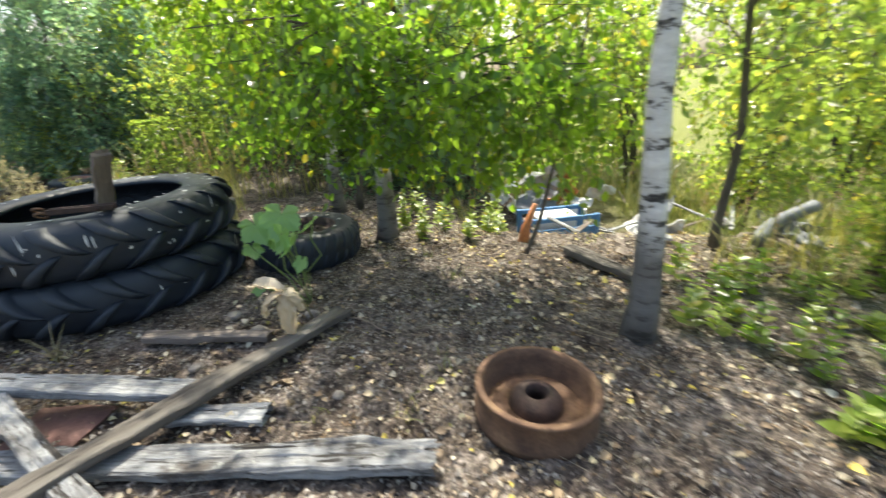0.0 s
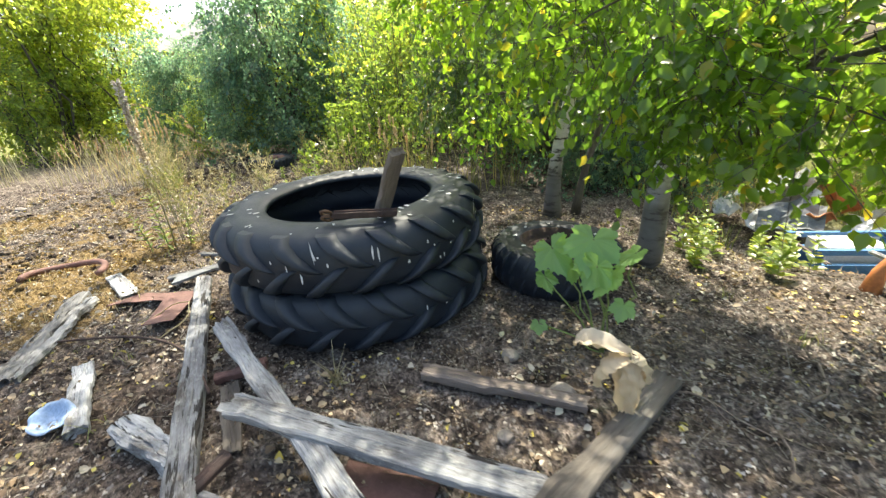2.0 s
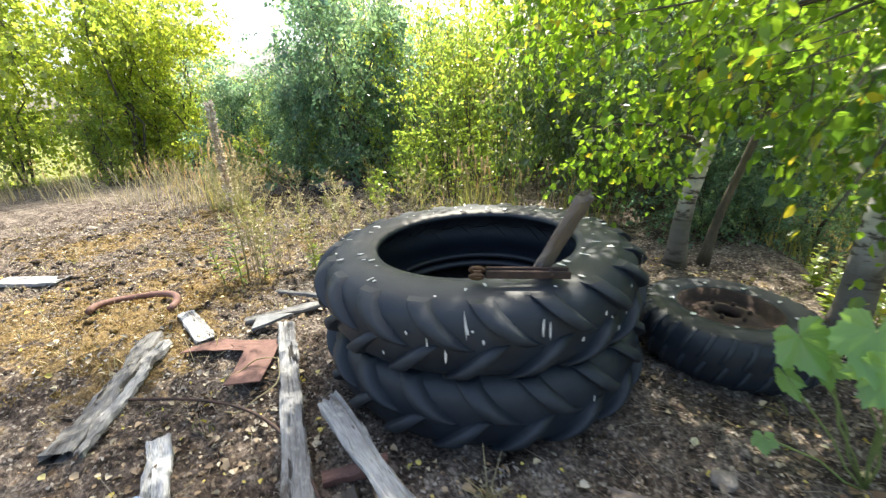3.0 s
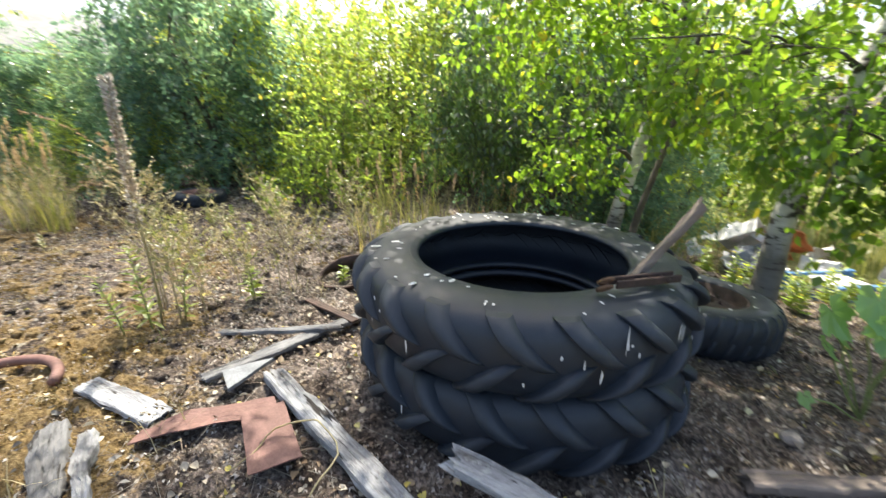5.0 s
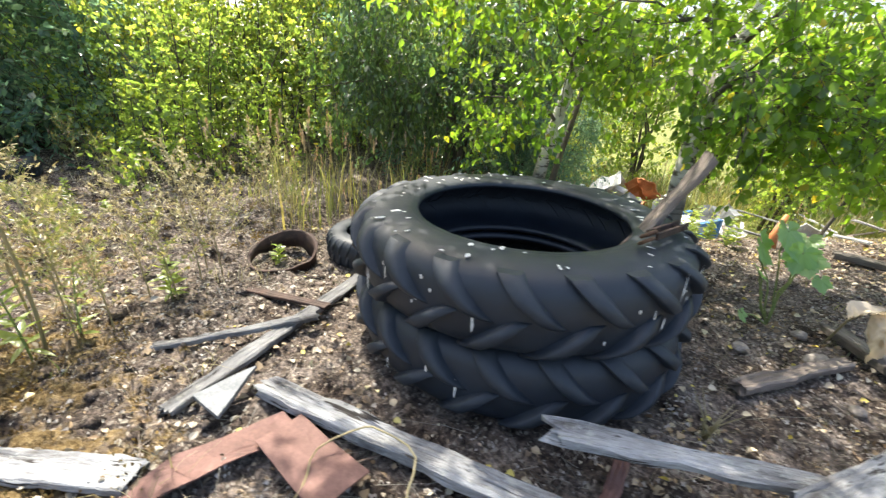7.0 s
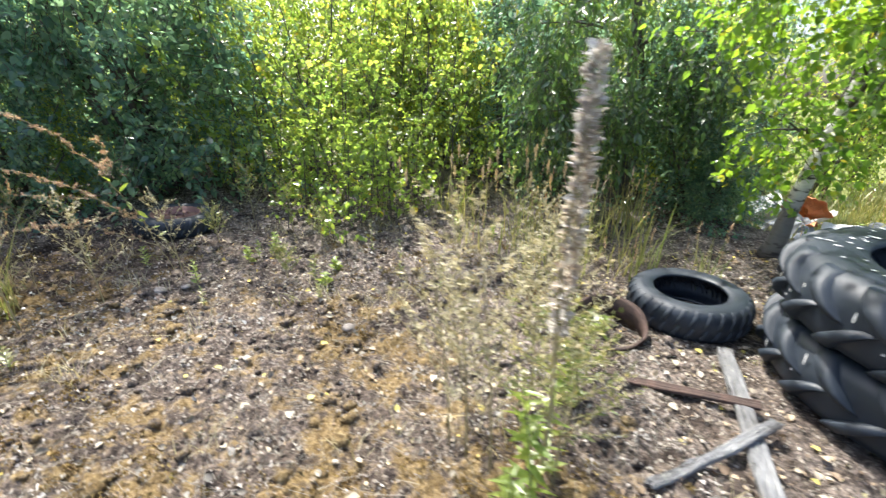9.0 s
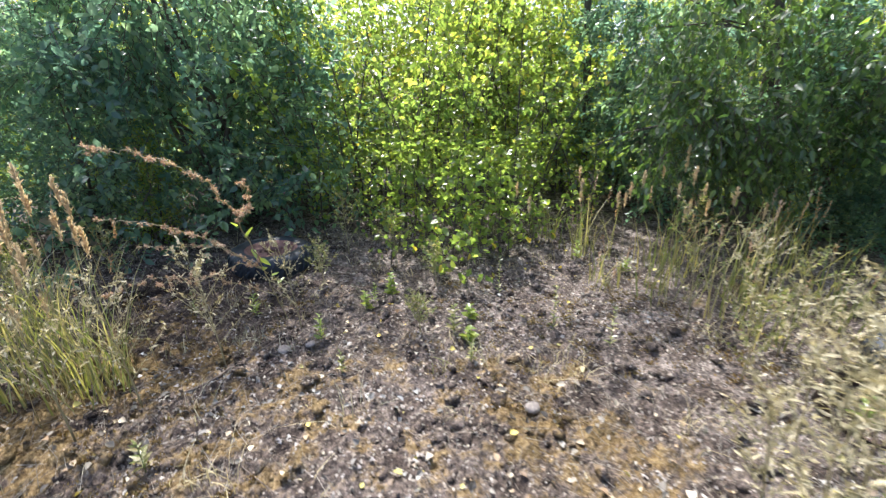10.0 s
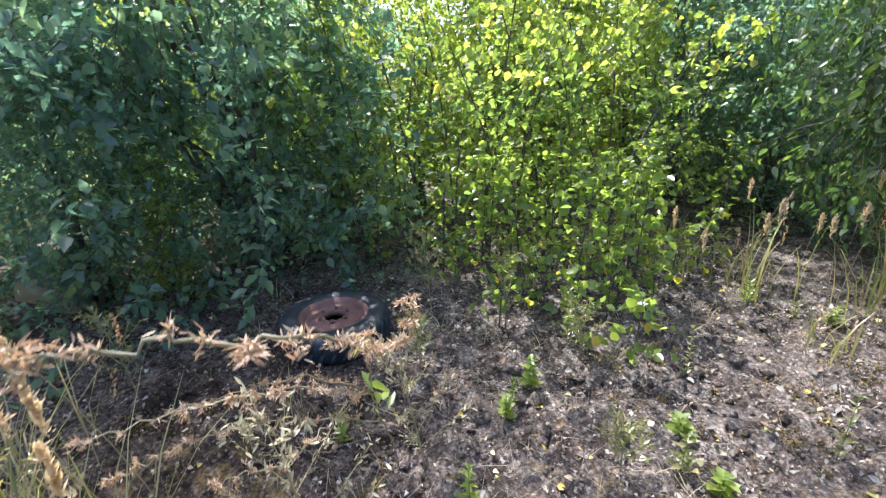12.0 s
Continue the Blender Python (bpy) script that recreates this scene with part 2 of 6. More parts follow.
def old_wood(name="weathered_grey_wood", tone=(1.0, 1.0, 1.0)):
    """Silvery sun-bleached wood: grain, dark cracks along it, knots."""
    m, nt, bsdf = mat(name)
    patch = noise_tex(nt, coords(nt, (0.5, 1.3, 1.3)), 6, 4, 0.6)
    grain = noise_tex(nt, coords(nt, (0.9, 9, 9)), 11, 6, 0.75)
    split = noise_tex(nt, coords(nt, (0.6, 6.5, 6.5)), 4.3, 4, 0.65)
    col = ramp(nt, patch, [(0.28, (0.12, 0.115, 0.112)), (0.42, (0.25, 0.255, 0.265)), (0.56, (0.38, 0.395, 0.415)), (0.72, (0.54, 0.56, 0.58))])
    col = mix(nt, 0.8, col, ramp(nt, grain, [(0.32, (0.3, 0.28, 0.26)), (0.45, (0.85, 0.84, 0.83)), (0.55, (1.05, 1.05, 1.05)), (0.7, (1.4, 1.4, 1.4))]), "MULTIPLY")
    lichen = noise_tex(nt, coords(nt, (1.4, 2, 2)), 13, 6, 0.75)
    col = mix(nt, ramp(nt, lichen, [(0.54, (0, 0, 0)), (0.64, (0.75, 0.75, 0.75))]), col, (0.5, 0.52, 0.49))
    rot = noise_tex(nt, coords(nt, (0.8, 2, 2)), 4.0, 5, 0.7)
    col = mix(nt, ramp(nt, rot, [(0.33, (0.85, 0.85, 0.85)), (0.44, (0, 0, 0))]), col, (0.085, 0.068, 0.055))
    gap = ramp(nt, split, [(0.385, (1, 1, 1)), (0.42, (0, 0, 0))])
    col = mix(nt, gap, col, (0.035, 0.03, 0.026))
    knots = nt.nodes.new("ShaderNodeTexVoronoi")
    knots.inputs["Scale"].default_value = 5.0
    nt.links.new(coords(nt, (0.6, 1, 0.2)), knots.inputs["Vector"])
    spot = ramp(nt, knots.outputs["Distance"], [(0.09, (0.95, 0.95, 0.95)), (0.15, (0, 0, 0))])
    col = mix(nt, spot, col, (0.05, 0.042, 0.036))
    info = nt.nodes.new("ShaderNodeObjectInfo")
    col = mix(nt, 1.0, col, ramp(nt, info.outputs["Random"], [(0, (0.66, 0.65, 0.64)), (1, (1.05, 1.05, 1.05))]), "MULTIPLY")
    col = mix(nt, 1.0, col, tone, "MULTIPLY")
    nt.links.new(col, bsdf.inputs["Base Color"])
    bsdf.inputs["Roughness"].default_value = 0.85
    both = nt.nodes.new("ShaderNodeMath")
    both.operation = "ADD"
    nt.links.new(grain, both.inputs[0])
    nt.links.new(split, both.inputs[1])
    bump(nt, bsdf, both.outputs[0], 0.8, 0.012)
    return m


M_WOOD = old_wood()
M_GREY_WOOD = old_wood("dull_grey_wood", (0.55, 0.54, 0.53))


def birch_bark():
    m, nt, bsdf = mat("birch_bark")
    vec = coords(nt, (2.2, 2.2, 6))
    marks = noise_tex(nt, vec, 2.6, 5, 0.6)
    col = ramp(nt, marks, [(0.36, (0.03, 0.028, 0.026)), (0.415, (0.13, 0.12, 0.11)), (0.46, (0.52, 0.5, 0.48)), (0.7, (0.72, 0.7, 0.67))])
    rough = noise_tex(nt, coords(nt, (1, 1, 0.5)), 1.7, 4)
    col = mix(nt, ramp(nt, rough, [(0.6, (0, 0, 0)), (0.7, (0.8, 0.8, 0.8))]), col, (0.06, 0.055, 0.05))
    foot = nt.nodes.new("ShaderNodeSeparateXYZ")
    nt.links.new(coords(nt), foot.inputs[0])
    low = nt.nodes.new("ShaderNodeMath")
    low.operation = "MULTIPLY_ADD"
    low.inputs[1].default_value = -1.05
    nt.links.new(rough, low.inputs[0])
    nt.links.new(foot.outputs[2], low.inputs[2])
    col = mix(nt, ramp(nt, low.outputs[0], [(0.0, (0.85, 0.85, 0.85)), (0.25, (0, 0, 0))]), col, (0.07, 0.062, 0.055))
    nt.links.new(col, bsdf.inputs["Base Color"])
    bsdf.inputs["Roughness"].default_value = 0.75
    bump(nt, bsdf, marks, 0.6, 0.02)
    return m


M_BIRCH = birch_bark()


def rubber():
    m, nt, bsdf = mat("weathered_black_rubber")
    vec = coords(nt)
    dust = noise_tex(nt, vec, 3.5, 6, 0.65)
    col = ramp(nt, dust, [(0.3, (0.007, 0.011, 0.018)), (0.55, (0.013, 0.02, 0.031)), (0.8, (0.036, 0.044, 0.054))])
    nt.links.new(col, bsdf.inputs["Base Color"])
    fine = noise_tex(nt, vec, 90, 4, 0.7)
    rg = ramp(nt, dust, [(0.3, (0.42, 0.42, 0.42)), (0.75, (0.66, 0.66, 0.66))])
    nt.links.new(rg, bsdf.inputs["Roughness"])
    bump(nt, bsdf, fine, 0.25, 0.004)
    return m


M_RUBBER = rubber()


def distance_from(nt, vec, spot, wobble=None):
    """How far a place lies from a spot, with a ragged outline."""
    off = nt.nodes.new("ShaderNodeVectorMath")
    off.operation = "SUBTRACT"
    off.inputs[1].default_value = spot
    nt.links.new(vec, off.inputs[0])
    span = nt.nodes.new("ShaderNodeVectorMath")
    span.operation = "LENGTH"
    nt.links.new(off.outputs[0], span.inputs[0])
    if wobble is None:
        return span.outputs["Value"]
    wob = nt.nodes.new("ShaderNodeMath")
    wob.operation = "MULTIPLY_ADD"
    wob.inputs[1].default_value = 1.0
    nt.links.new(wobble, wob.inputs[0])
    nt.links.new(span.outputs["Value"], wob.inputs[2])
    return wob.outputs[0]


def soil():
    m, nt, bsdf = mat("dirt_and_moss")
    vec = coords(nt)
    broad = noise_tex(nt, vec, 0.55, 4)
    mid = noise_tex(nt, vec, 5.0, 6, 0.7)
    fine = noise_tex(nt, vec, 38.0, 5, 0.75)
    dirt = ramp(nt, mid, [(0.3, (0.028, 0.02, 0.016)), (0.44, (0.08, 0.063, 0.053)), (0.57, (0.17, 0.143, 0.126)), (0.7, (0.33, 0.293, 0.265))])
    chips = ramp(nt, fine, [(0.34, (0.18, 0.17, 0.16)), (0.47, (0.8, 0.8, 0.8)), (0.62, (2.3, 2.25, 2.15))])
    dirt = mix(nt, 0.9, dirt, chips, "MULTIPLY")
    flecks = nt.nodes.new("ShaderNodeTexVoronoi")
    flecks.inputs["Scale"].default_value = 75.0
    nt.links.new(vec, flecks.inputs["Vector"])
    tint = nt.nodes.new("ShaderNodeSeparateColor")
    nt.links.new(flecks.outputs["Color"], tint.inputs[0])
    pick = ramp(nt, tint.outputs[0], [(0.8, (0, 0, 0)), (0.84, (0.7, 0.7, 0.7))])
    chip = ramp(nt, tint.outputs[1], [(0.0, (0.05, 0.04, 0.03)), (0.4, (0.2, 0.16, 0.12)), (0.75, (0.42, 0.37, 0.3)), (1.0, (0.6, 0.56, 0.48))])
    dirt = mix(nt, pick, dirt, chip)
    moss = ramp(nt, fine, [(0.32, (0.06, 0.038, 0.014)), (0.48, (0.19, 0.125, 0.045)), (0.66, (0.38, 0.28, 0.12))])
    sep = nt.nodes.new("ShaderNodeSeparateXYZ")
    nt.links.new(vec, sep.inputs[0])
    # open stretch to the west is mossier than the ground under the birches
    west = nt.nodes.new("ShaderNodeMapRange")
    west.inputs[1].default_value, west.inputs[2].default_value = 3.6, 1.6
    west.inputs[3].default_value, west.inputs[4].default_value = -0.075, 0.018
    nt.links.new(distance_from(nt, vec, (-6.2, 3.9, 0)), west.inputs[0])
    add = nt.nodes.new("ShaderNodeMath")
    add.operation = "ADD"
    half = nt.nodes.new("ShaderNodeMath")
    half.operation = "ADD"
    nt.links.new(mid, half.inputs[0])
    nt.links.new(broad, half.inputs[1])
    sc = nt.nodes.new("ShaderNodeMath")
    sc.operation = "MULTIPLY"
    sc.inputs[1].default_value = 0.5
    nt.links.new(half.outputs[0], sc.inputs[0])
    nt.links.new(sc.outputs[0], add.inputs[0])
    nt.links.new(west.outputs[0], add.inputs[1])
    # rotted wood and damp soil round the boards; under the big bush also painted shade
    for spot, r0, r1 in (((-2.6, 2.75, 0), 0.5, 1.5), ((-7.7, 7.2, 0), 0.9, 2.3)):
        damp_shade = nt.nodes.new("ShaderNodeMapRange")
        damp_shade.inputs[1].default_value, damp_shade.inputs[2].default_value = r0, r1
        damp_shade.inputs[3].default_value, damp_shade.inputs[4].default_value = 0.75, 0.0
        nt.links.new(distance_from(nt, vec, spot, mid), damp_shade.inputs[0])
        dirt = mix(nt, damp_shade.outputs[0], dirt, mix(nt, 1.0, dirt, (0.42, 0.36, 0.32), "MULTIPLY"))
    where = ramp(nt, add.outputs[0], [(0.5, (0, 0, 0)), (0.545, (0.85, 0.85, 0.85))])
    col = mix(nt, where, dirt, moss)
    # turf covers the ground beyond the clearing
    turf = ramp(nt, fine, [(0.3, (0.07, 0.09, 0.025)), (0.5, (0.17, 0.19, 0.05)), (0.7, (0.34, 0.32, 0.12))])
    off = nt.nodes.new("ShaderNodeVectorMath")
    off.operation = "SUBTRACT"
    off.inputs[1].default_value = (-7.0, 3.5, 0)
    nt.links.new(vec, off.inputs[0])
    span = nt.nodes.new("ShaderNodeVectorMath")
    span.operation = "LENGTH"
    nt.links.new(off.outputs[0], span.inputs[0])
    wob = nt.nodes.new("ShaderNodeMath")
    wob.operation = "MULTIPLY_ADD"
    wob.inputs[1].default_value = 3.0
    nt.links.new(mid, wob.inputs[0])
    nt.links.new(span.outputs["Value"], wob.inputs[2])
    reach = nt.nodes.new("ShaderNodeMapRange")
    reach.inputs[1].default_value, reach.inputs[2].default_value = 11.0, 13.0
    nt.links.new(wob.outputs[0], reach.inputs[0])
    col = mix(nt, reach.outputs[0], col, turf)
    nt.links.new(col, bsdf.inputs["Base Color"])
    bsdf.inputs["Roughness"].default_value = 0.95
    bsdf.inputs["Specular IOR Level"].default_value = 0.2
    bump(nt, bsdf, fine, 1.0, 0.035)
    return m


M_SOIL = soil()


# ---------------------------------------------------------------- builders
def link(name, mesh, material, parent=None, label=""):
    mesh.materials.append(material)
    ob = new(name, mesh)
    if parent is not None:
        ob.parent = parent
    return tagged(ob, label)


def part(name, bm, material, parent=None, label="", smooth=True):
    mesh = bpy.data.meshes.new(name)
    bm.normal_update()
    bm.to_mesh(mesh)
    bm.free()
    if smooth:
        for p in mesh.polygons:
            p.use_smooth = True
    return link(name, mesh, material, parent, label)


def from_arrays(name, verts, faces, material, parent=None, label="", smooth=False):
    mesh = bpy.data.meshes.new(name)
    mesh.from_pydata(verts, [], faces)
    if smooth:
        mesh.polygons.foreach_set("use_smooth", [True] * len(mesh.polygons))
    mesh.update()
    return link(name, mesh, material, parent, label)


def quads(name, verts, faces, material, parent=None, label=""):
    """A mesh from numpy arrays: verts (n, 3), faces (m, 4)."""
    mesh = bpy.data.meshes.new(name)
    mesh.vertices.add(len(verts))
    mesh.vertices.foreach_set("co", np.asarray(verts, np.float32).ravel())
    mesh.loops.add(faces.size)
    mesh.loops.foreach_set("vertex_index", faces.astype(np.int32).ravel())
    mesh.polygons.add(len(faces))
    mesh.polygons.foreach_set("loop_start", np.arange(0, faces.size, 4, dtype=np.int32))
    mesh.update(calc_edges=True)
    return link(name, mesh, material, parent, label)


def thing(name, at, label, category, group="", kind="", rz=0.0):
    ob = new(name)
    ob.matrix_basis = pose(*at, 0, 0, rz)
    return tagged(ob, label, category, group, kind)


def height(x, y):
    """The lie of the land: nearly level, falling towards the dump beyond the birches."""
    s = min(1.0, max(0.0, (y - 5.2) / 2.2)) * min(1.0, max(0.0, (x + 0.6) / 1.4))
    s = s * s * (3 - 2 * s)
    n = noise.noise(Vector((x * 0.8, y * 0.8, 0))) * 0.025 + noise.noise(Vector((x * 3.1, y * 3.1, 4))) * 0.012
    return -0.7 * s + n


def lumps(x, y):
    clod = abs(noise.noise(Vector((x * 9, y * 9, 6)))) + 0.6 * abs(noise.noise(Vector((x * 19, y * 19, 2))))
    return 0.024 * noise.fractal(Vector((x * 6, y * 6, 1)), 0.75, 2.3, 4) + (0.075 if x < -3.4 else 0.045) * (clod - 0.35)


def unit(v):
    return v / np.maximum(np.linalg.norm(v, axis=-1, keepdims=True), 1e-9)


def leaves(name, base, way, size, material, parent=None, wide=0.62, fold=0.25, rng=None, label="", up=None):
    """Many leaves in one mesh: each is two quads folded along the midrib."""
    n = len(base)
    way = unit(way)
    ref = unit(rng.normal(size=(n, 3)) + (np.array([0, 0, 1.2]) if up is None else up))
    side = unit(np.cross(way, ref))
    nor = np.cross(side, way)
    s = size[:, None]
    w = wide * s * 0.5
    curl = rng.uniform(-0.18, 0.1, (n, 1)) * s
    v = np.stack([
        base,
        base + way * s * 0.28 + side * w * 0.9 + nor * fold * w,
        base + way * s * 0.62 + side * w * 0.75 + nor * (fold * w + curl * 0.5),
        base + way * s + nor * curl,
        base + way * s * 0.62 - side * w * 0.75 + nor * (fold * w + curl * 0.5),
        base + way * s * 0.28 - side * w * 0.9 + nor * fold * w,
    ], 1).reshape(-1, 3)
    i = np.arange(n)[:, None] * 6
    f = np.concatenate([i + np.array([[0, 1, 2, 3]]), i + np.array([[0, 3, 4, 5]])])
    return quads(name, v, f, material, parent, label)


def rods(name, a, b, ra, rb, material, parent=None, label=""):
    """Many thin three-sided rods in one mesh."""
    n = len(a)
    d = unit(b - a)
    ref = np.where(np.abs(d[:, 2:3]) > 0.9, np.array([[1.0, 0, 0]]), np.array([[0, 0, 1.0]]))
    u = unit(np.cross(d, ref))
    w = np.cross(d, u)
    ring = []
    for p, r in ((a, ra), (b, rb)):
        r = np.broadcast_to(r, (n,))[:, None]
        for k in range(3):
            ang = 2.094 * k
            ring.append(p + r * (math.cos(ang) * u + math.sin(ang) * w))
    v = np.stack(ring, 1).reshape(-1, 3)
    i = np.arange(n)[:, None] * 6
    f = np.concatenate([i + np.array([[k, (k + 1) % 3, 3 + (k + 1) % 3, 3 + k]]) for k in range(3)])
    return quads(name, v, f, material, parent, label)


def tube(bm, pts, radii, sides=8, cap=True):
    """A tube along points, into bm."""
    rings = []
    prev = None
    for k, p in enumerate(pts):
        d = (pts[min(k + 1, len(pts) - 1)] - pts[max(k - 1, 0)]).normalized()
        ref = prev if prev is not None else (Vector((1, 0, 0)) if abs(d.z) > 0.8 else Vector((0, 0, 1)))
        u = (ref - d * ref.dot(d)).normalized()
        prev = u
        w = d.cross(u)
        rings.append([bm.verts.new(p + radii[k] * (math.cos(2 * math.pi * s / sides) * u + math.sin(2 * math.pi * s / sides) * w)) for s in range(sides)])
    for a, b in zip(rings, rings[1:]):
        for s in range(sides):
            bm.faces.new((a[s], a[(s + 1) % sides], b[(s + 1) % sides], b[s]))
    if cap:
        bm.faces.new(rings[0][::-1])
        bm.faces.new(rings[-1])
    return rings


def lathe(bm, profile, segs=64, closed=True):
    """Turns a profile of (radius, z) round the z axis."""
    rings = [[bm.verts.new((r * math.cos(2 * math.pi * k / segs), r * math.sin(2 * math.pi * k / segs), z)) for r, z in profile] for k in range(segs)]
    n = len(profile)
    for k in range(segs):
        a, b = rings[k], rings[(k + 1) % segs]
        for j in range(n if closed else n - 1):
            bm.faces.new((a[j], b[j], b[(j + 1) % n], a[(j + 1) % n]))


def rough_beam(length, width, thick, seed, jag=0.06, wobble=0.006, segs=30, taper=1.0):
    """A weathered board along x: worn edges, uneven faces, a groove, splintered ends."""
    rng = random.Random(seed)
    bm = bmesh.new()
    hw, ht, c = width / 2, thick / 2, min(width, thick) * 0.16
    g1, g2 = rng.uniform(0.2, 0.6), rng.uniform(-0.55, -0.05)
    prof = [(-hw + c, -ht), (hw - c, -ht), (hw, -ht + c), (hw, ht - c), (hw - c, ht), (hw * g1 + 0.008, ht), (hw * g1, ht - thick * 0.06), (hw * g1 - 0.008, ht), (hw * g2 + 0.006, ht), (hw * g2, ht - thick * 0.05), (hw * g2 - 0.006, ht), (-hw + c, ht), (-hw, ht - c), (-hw, -ht + c)]
    ends = [[rng.uniform(0, jag) for _ in prof] for _ in range(2)]
    rings = []
    for k in range(segs + 1):
        f = k / segs
        ring = []
        tw = 1 + (taper - 1) * f
        for j, (y, z) in enumerate(prof):
            x = length * f
            if k == 0:
                x += ends[0][j]
            if k == segs:
                x -= ends[1][j]
            wob = noise.noise(Vector((x * 5 + seed * 7.3, y * 9, z * 9))) * wobble * 2
            edge = (noise.noise(Vector((x * 11 + seed * 3.1, j * 1.7, 2))) + 0.5 * noise.noise(Vector((x * 34 + seed * 3.1, j * 2.7, 8)))) * wobble
            if j in (6, 9):
                z -= max(0.0, noise.noise(Vector((x * 4 + seed, j, 5)))) * thick * 0.22
            ring.append(bm.verts.new((x, y * tw + wob + edge, z * tw + wob * 0.5 + edge)))
        rings.append(ring)
    n = len(prof)
    for a, b in zip(rings, rings[1:]):
        for j in range(n):
            bm.faces.new((a[j], b[j], b[(j + 1) % n], a[(j + 1) % n]))
    for ring, flip in ((rings[0], False), (rings[-1], True)):
        mid = bm.verts.new(sum((v.co for v in ring), Vector()) / n + Vector((rng.uniform(-0.01, 0.02) * (-1 if flip else 1), 0, 0)))
        for j in range(n):
            t = (ring[j], ring[(j + 1) % n], mid)
            bm.faces.new(t[::-1] if flip else t)
    return bm


def along(p0, p1, roll=0.0):
    """The pose whose x axis runs from p0 to p1."""
    p0, p1 = Vector(p0), Vector(p1)
    d = p1 - p0
    q = d.to_track_quat("X", "Z").to_matrix().to_4x4()
    return Matrix.Translation(p0) @ q @ pose(0, 0, 0, roll)


def board(p0, p1, width, thick, seed, material, label, name="weathered_board", category="board", roll=0.0, group="boards round the tyres", **kw):
    length = (Vector(p1) - Vector(p0)).length
    ob = part(name, rough_beam(length, width, thick, seed, **kw), material, smooth=False)
    ob.matrix_basis = along(p0, p1, roll)
    return tagged(ob, label, category, group)


# ---------------------------------------------------------------- ground
def build_ground():
    xs = [-60, -40, -28, -20, -16, -13] + list(np.arange(-11, 4.51, 0.034)) + [6, 8, 12, 18, 28, 40, 60]
    ys = [-40, -25, -14, -8, -4, -1.5, 0] + list(np.arange(1.2, 9.6, 0.034)) + [11, 13, 16, 20, 28, 40, 60, 90]
    far = [-900.0, 900.0]
    xs = [far[0]] + xs + [far[1]]
    ys = [far[0]] + ys + [far[1]]
    verts = []
    for x in xs:
        for y in ys:
            z = height(x, y)
            if -11 <= x <= 4.5 and 1.2 <= y <= 9.6:
                z += lumps(x, y)
            verts.append((x, y, z))
    ny = len(ys)
    i, j = np.meshgrid(np.arange(len(xs) - 1), np.arange(ny - 1), indexing="ij")
    a = (i * ny + j).ravel()
    f = np.stack([a, a + ny, a + ny + 1, a + 1], 1)
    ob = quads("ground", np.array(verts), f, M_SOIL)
    ob.data.polygons.foreach_set("use_smooth", [True] * len(ob.data.polygons))
    tagged(ob, "bare grey-brown dirt with ochre moss and dead leaves", "ground", kind="structure")


build_ground()


# ---------------------------------------------------------------- tractor tyres
def tyre_profile(R, r, w, wall=0.03):
    """Closed section of a bulging tyre, as (radius, z) about its middle plane."""
    h = w / 2
    s = R - r
    outer = [(r, h * 0.86), (r + s * 0.05, h * 0.95), (r + s * 0.25, h), (r + s * 0.5, h * 1.03), (r + s * 0.72, h * 0.97), (r + s * 0.88, h * 0.82), (r + s * 0.97, h * 0.55), (R, 0.0)]
    outer = outer + [(a, -b) for a, b in outer[-2::-1]]
    inner = [(r + 0.005, -h * 0.76), (r + s * 0.28, -h + wall), (r + s * 0.6, -h * 0.95 + wall), (R - wall * 1.2, -h * 0.5), (R - wall, 0.0)]
    inner = inner + [(a, -b) for a, b in inner[-2::-1]]
    return outer + inner


def lug_mesh(R, w, turn, sign, lift=0.042, wide=0.092):
    """One slanting tread bar, worn round, from the crown over the shoulder."""
    bm = bmesh.new()
    h = w / 2
    rings = []
    steps = 11
    for k in range(steps):
        f = k / (steps - 1)
        z = -0.012 + f * (h * 0.97 + 0.012)
        ang = turn * (f ** 0.8)
        q = max(0.0, (z / h - 0.45) / 0.55)
        base = R - 0.012 - 0.085 * q * q * (R / 0.9)
        rise = (lift + 0.012 - 0.012 * q) * (0.25, 0.62, 0.88, 1.0)[min(k, 3)]
        half = wide * (0.36 + 0.17 * f) / R
        ring = []
        for up, a in ((-0.03, -1.3), (rise * 0.45, -1.06), (rise * 0.86, -0.97), (rise, -0.8), (rise, 0.72), (rise * 0.8, 0.95), (rise * 0.4, 1.12), (-0.03, 1.4)):
            rr = base + up
            ring.append(bm.verts.new((rr * math.cos(ang + a * half), rr * math.sin(ang + a * half), sign * z)))
        rings.append(ring)
    for a, b in zip(rings, rings[1:]):
        for j in range(7):
            bm.faces.new((a[j], a[j + 1], b[j + 1], b[j]))
    for ring in (rings[0], rings[-1]):
        bm.faces.new(ring)
    bmesh.ops.recalc_face_normals(bm, faces=bm.faces)
    for f in bm.faces:
        f.smooth = len(f.verts) == 4
    mesh = bpy.data.meshes.new("lug")
    bm.to_mesh(mesh)
    bm.free()
    mesh.materials.append(M_RUBBER)
    return mesh


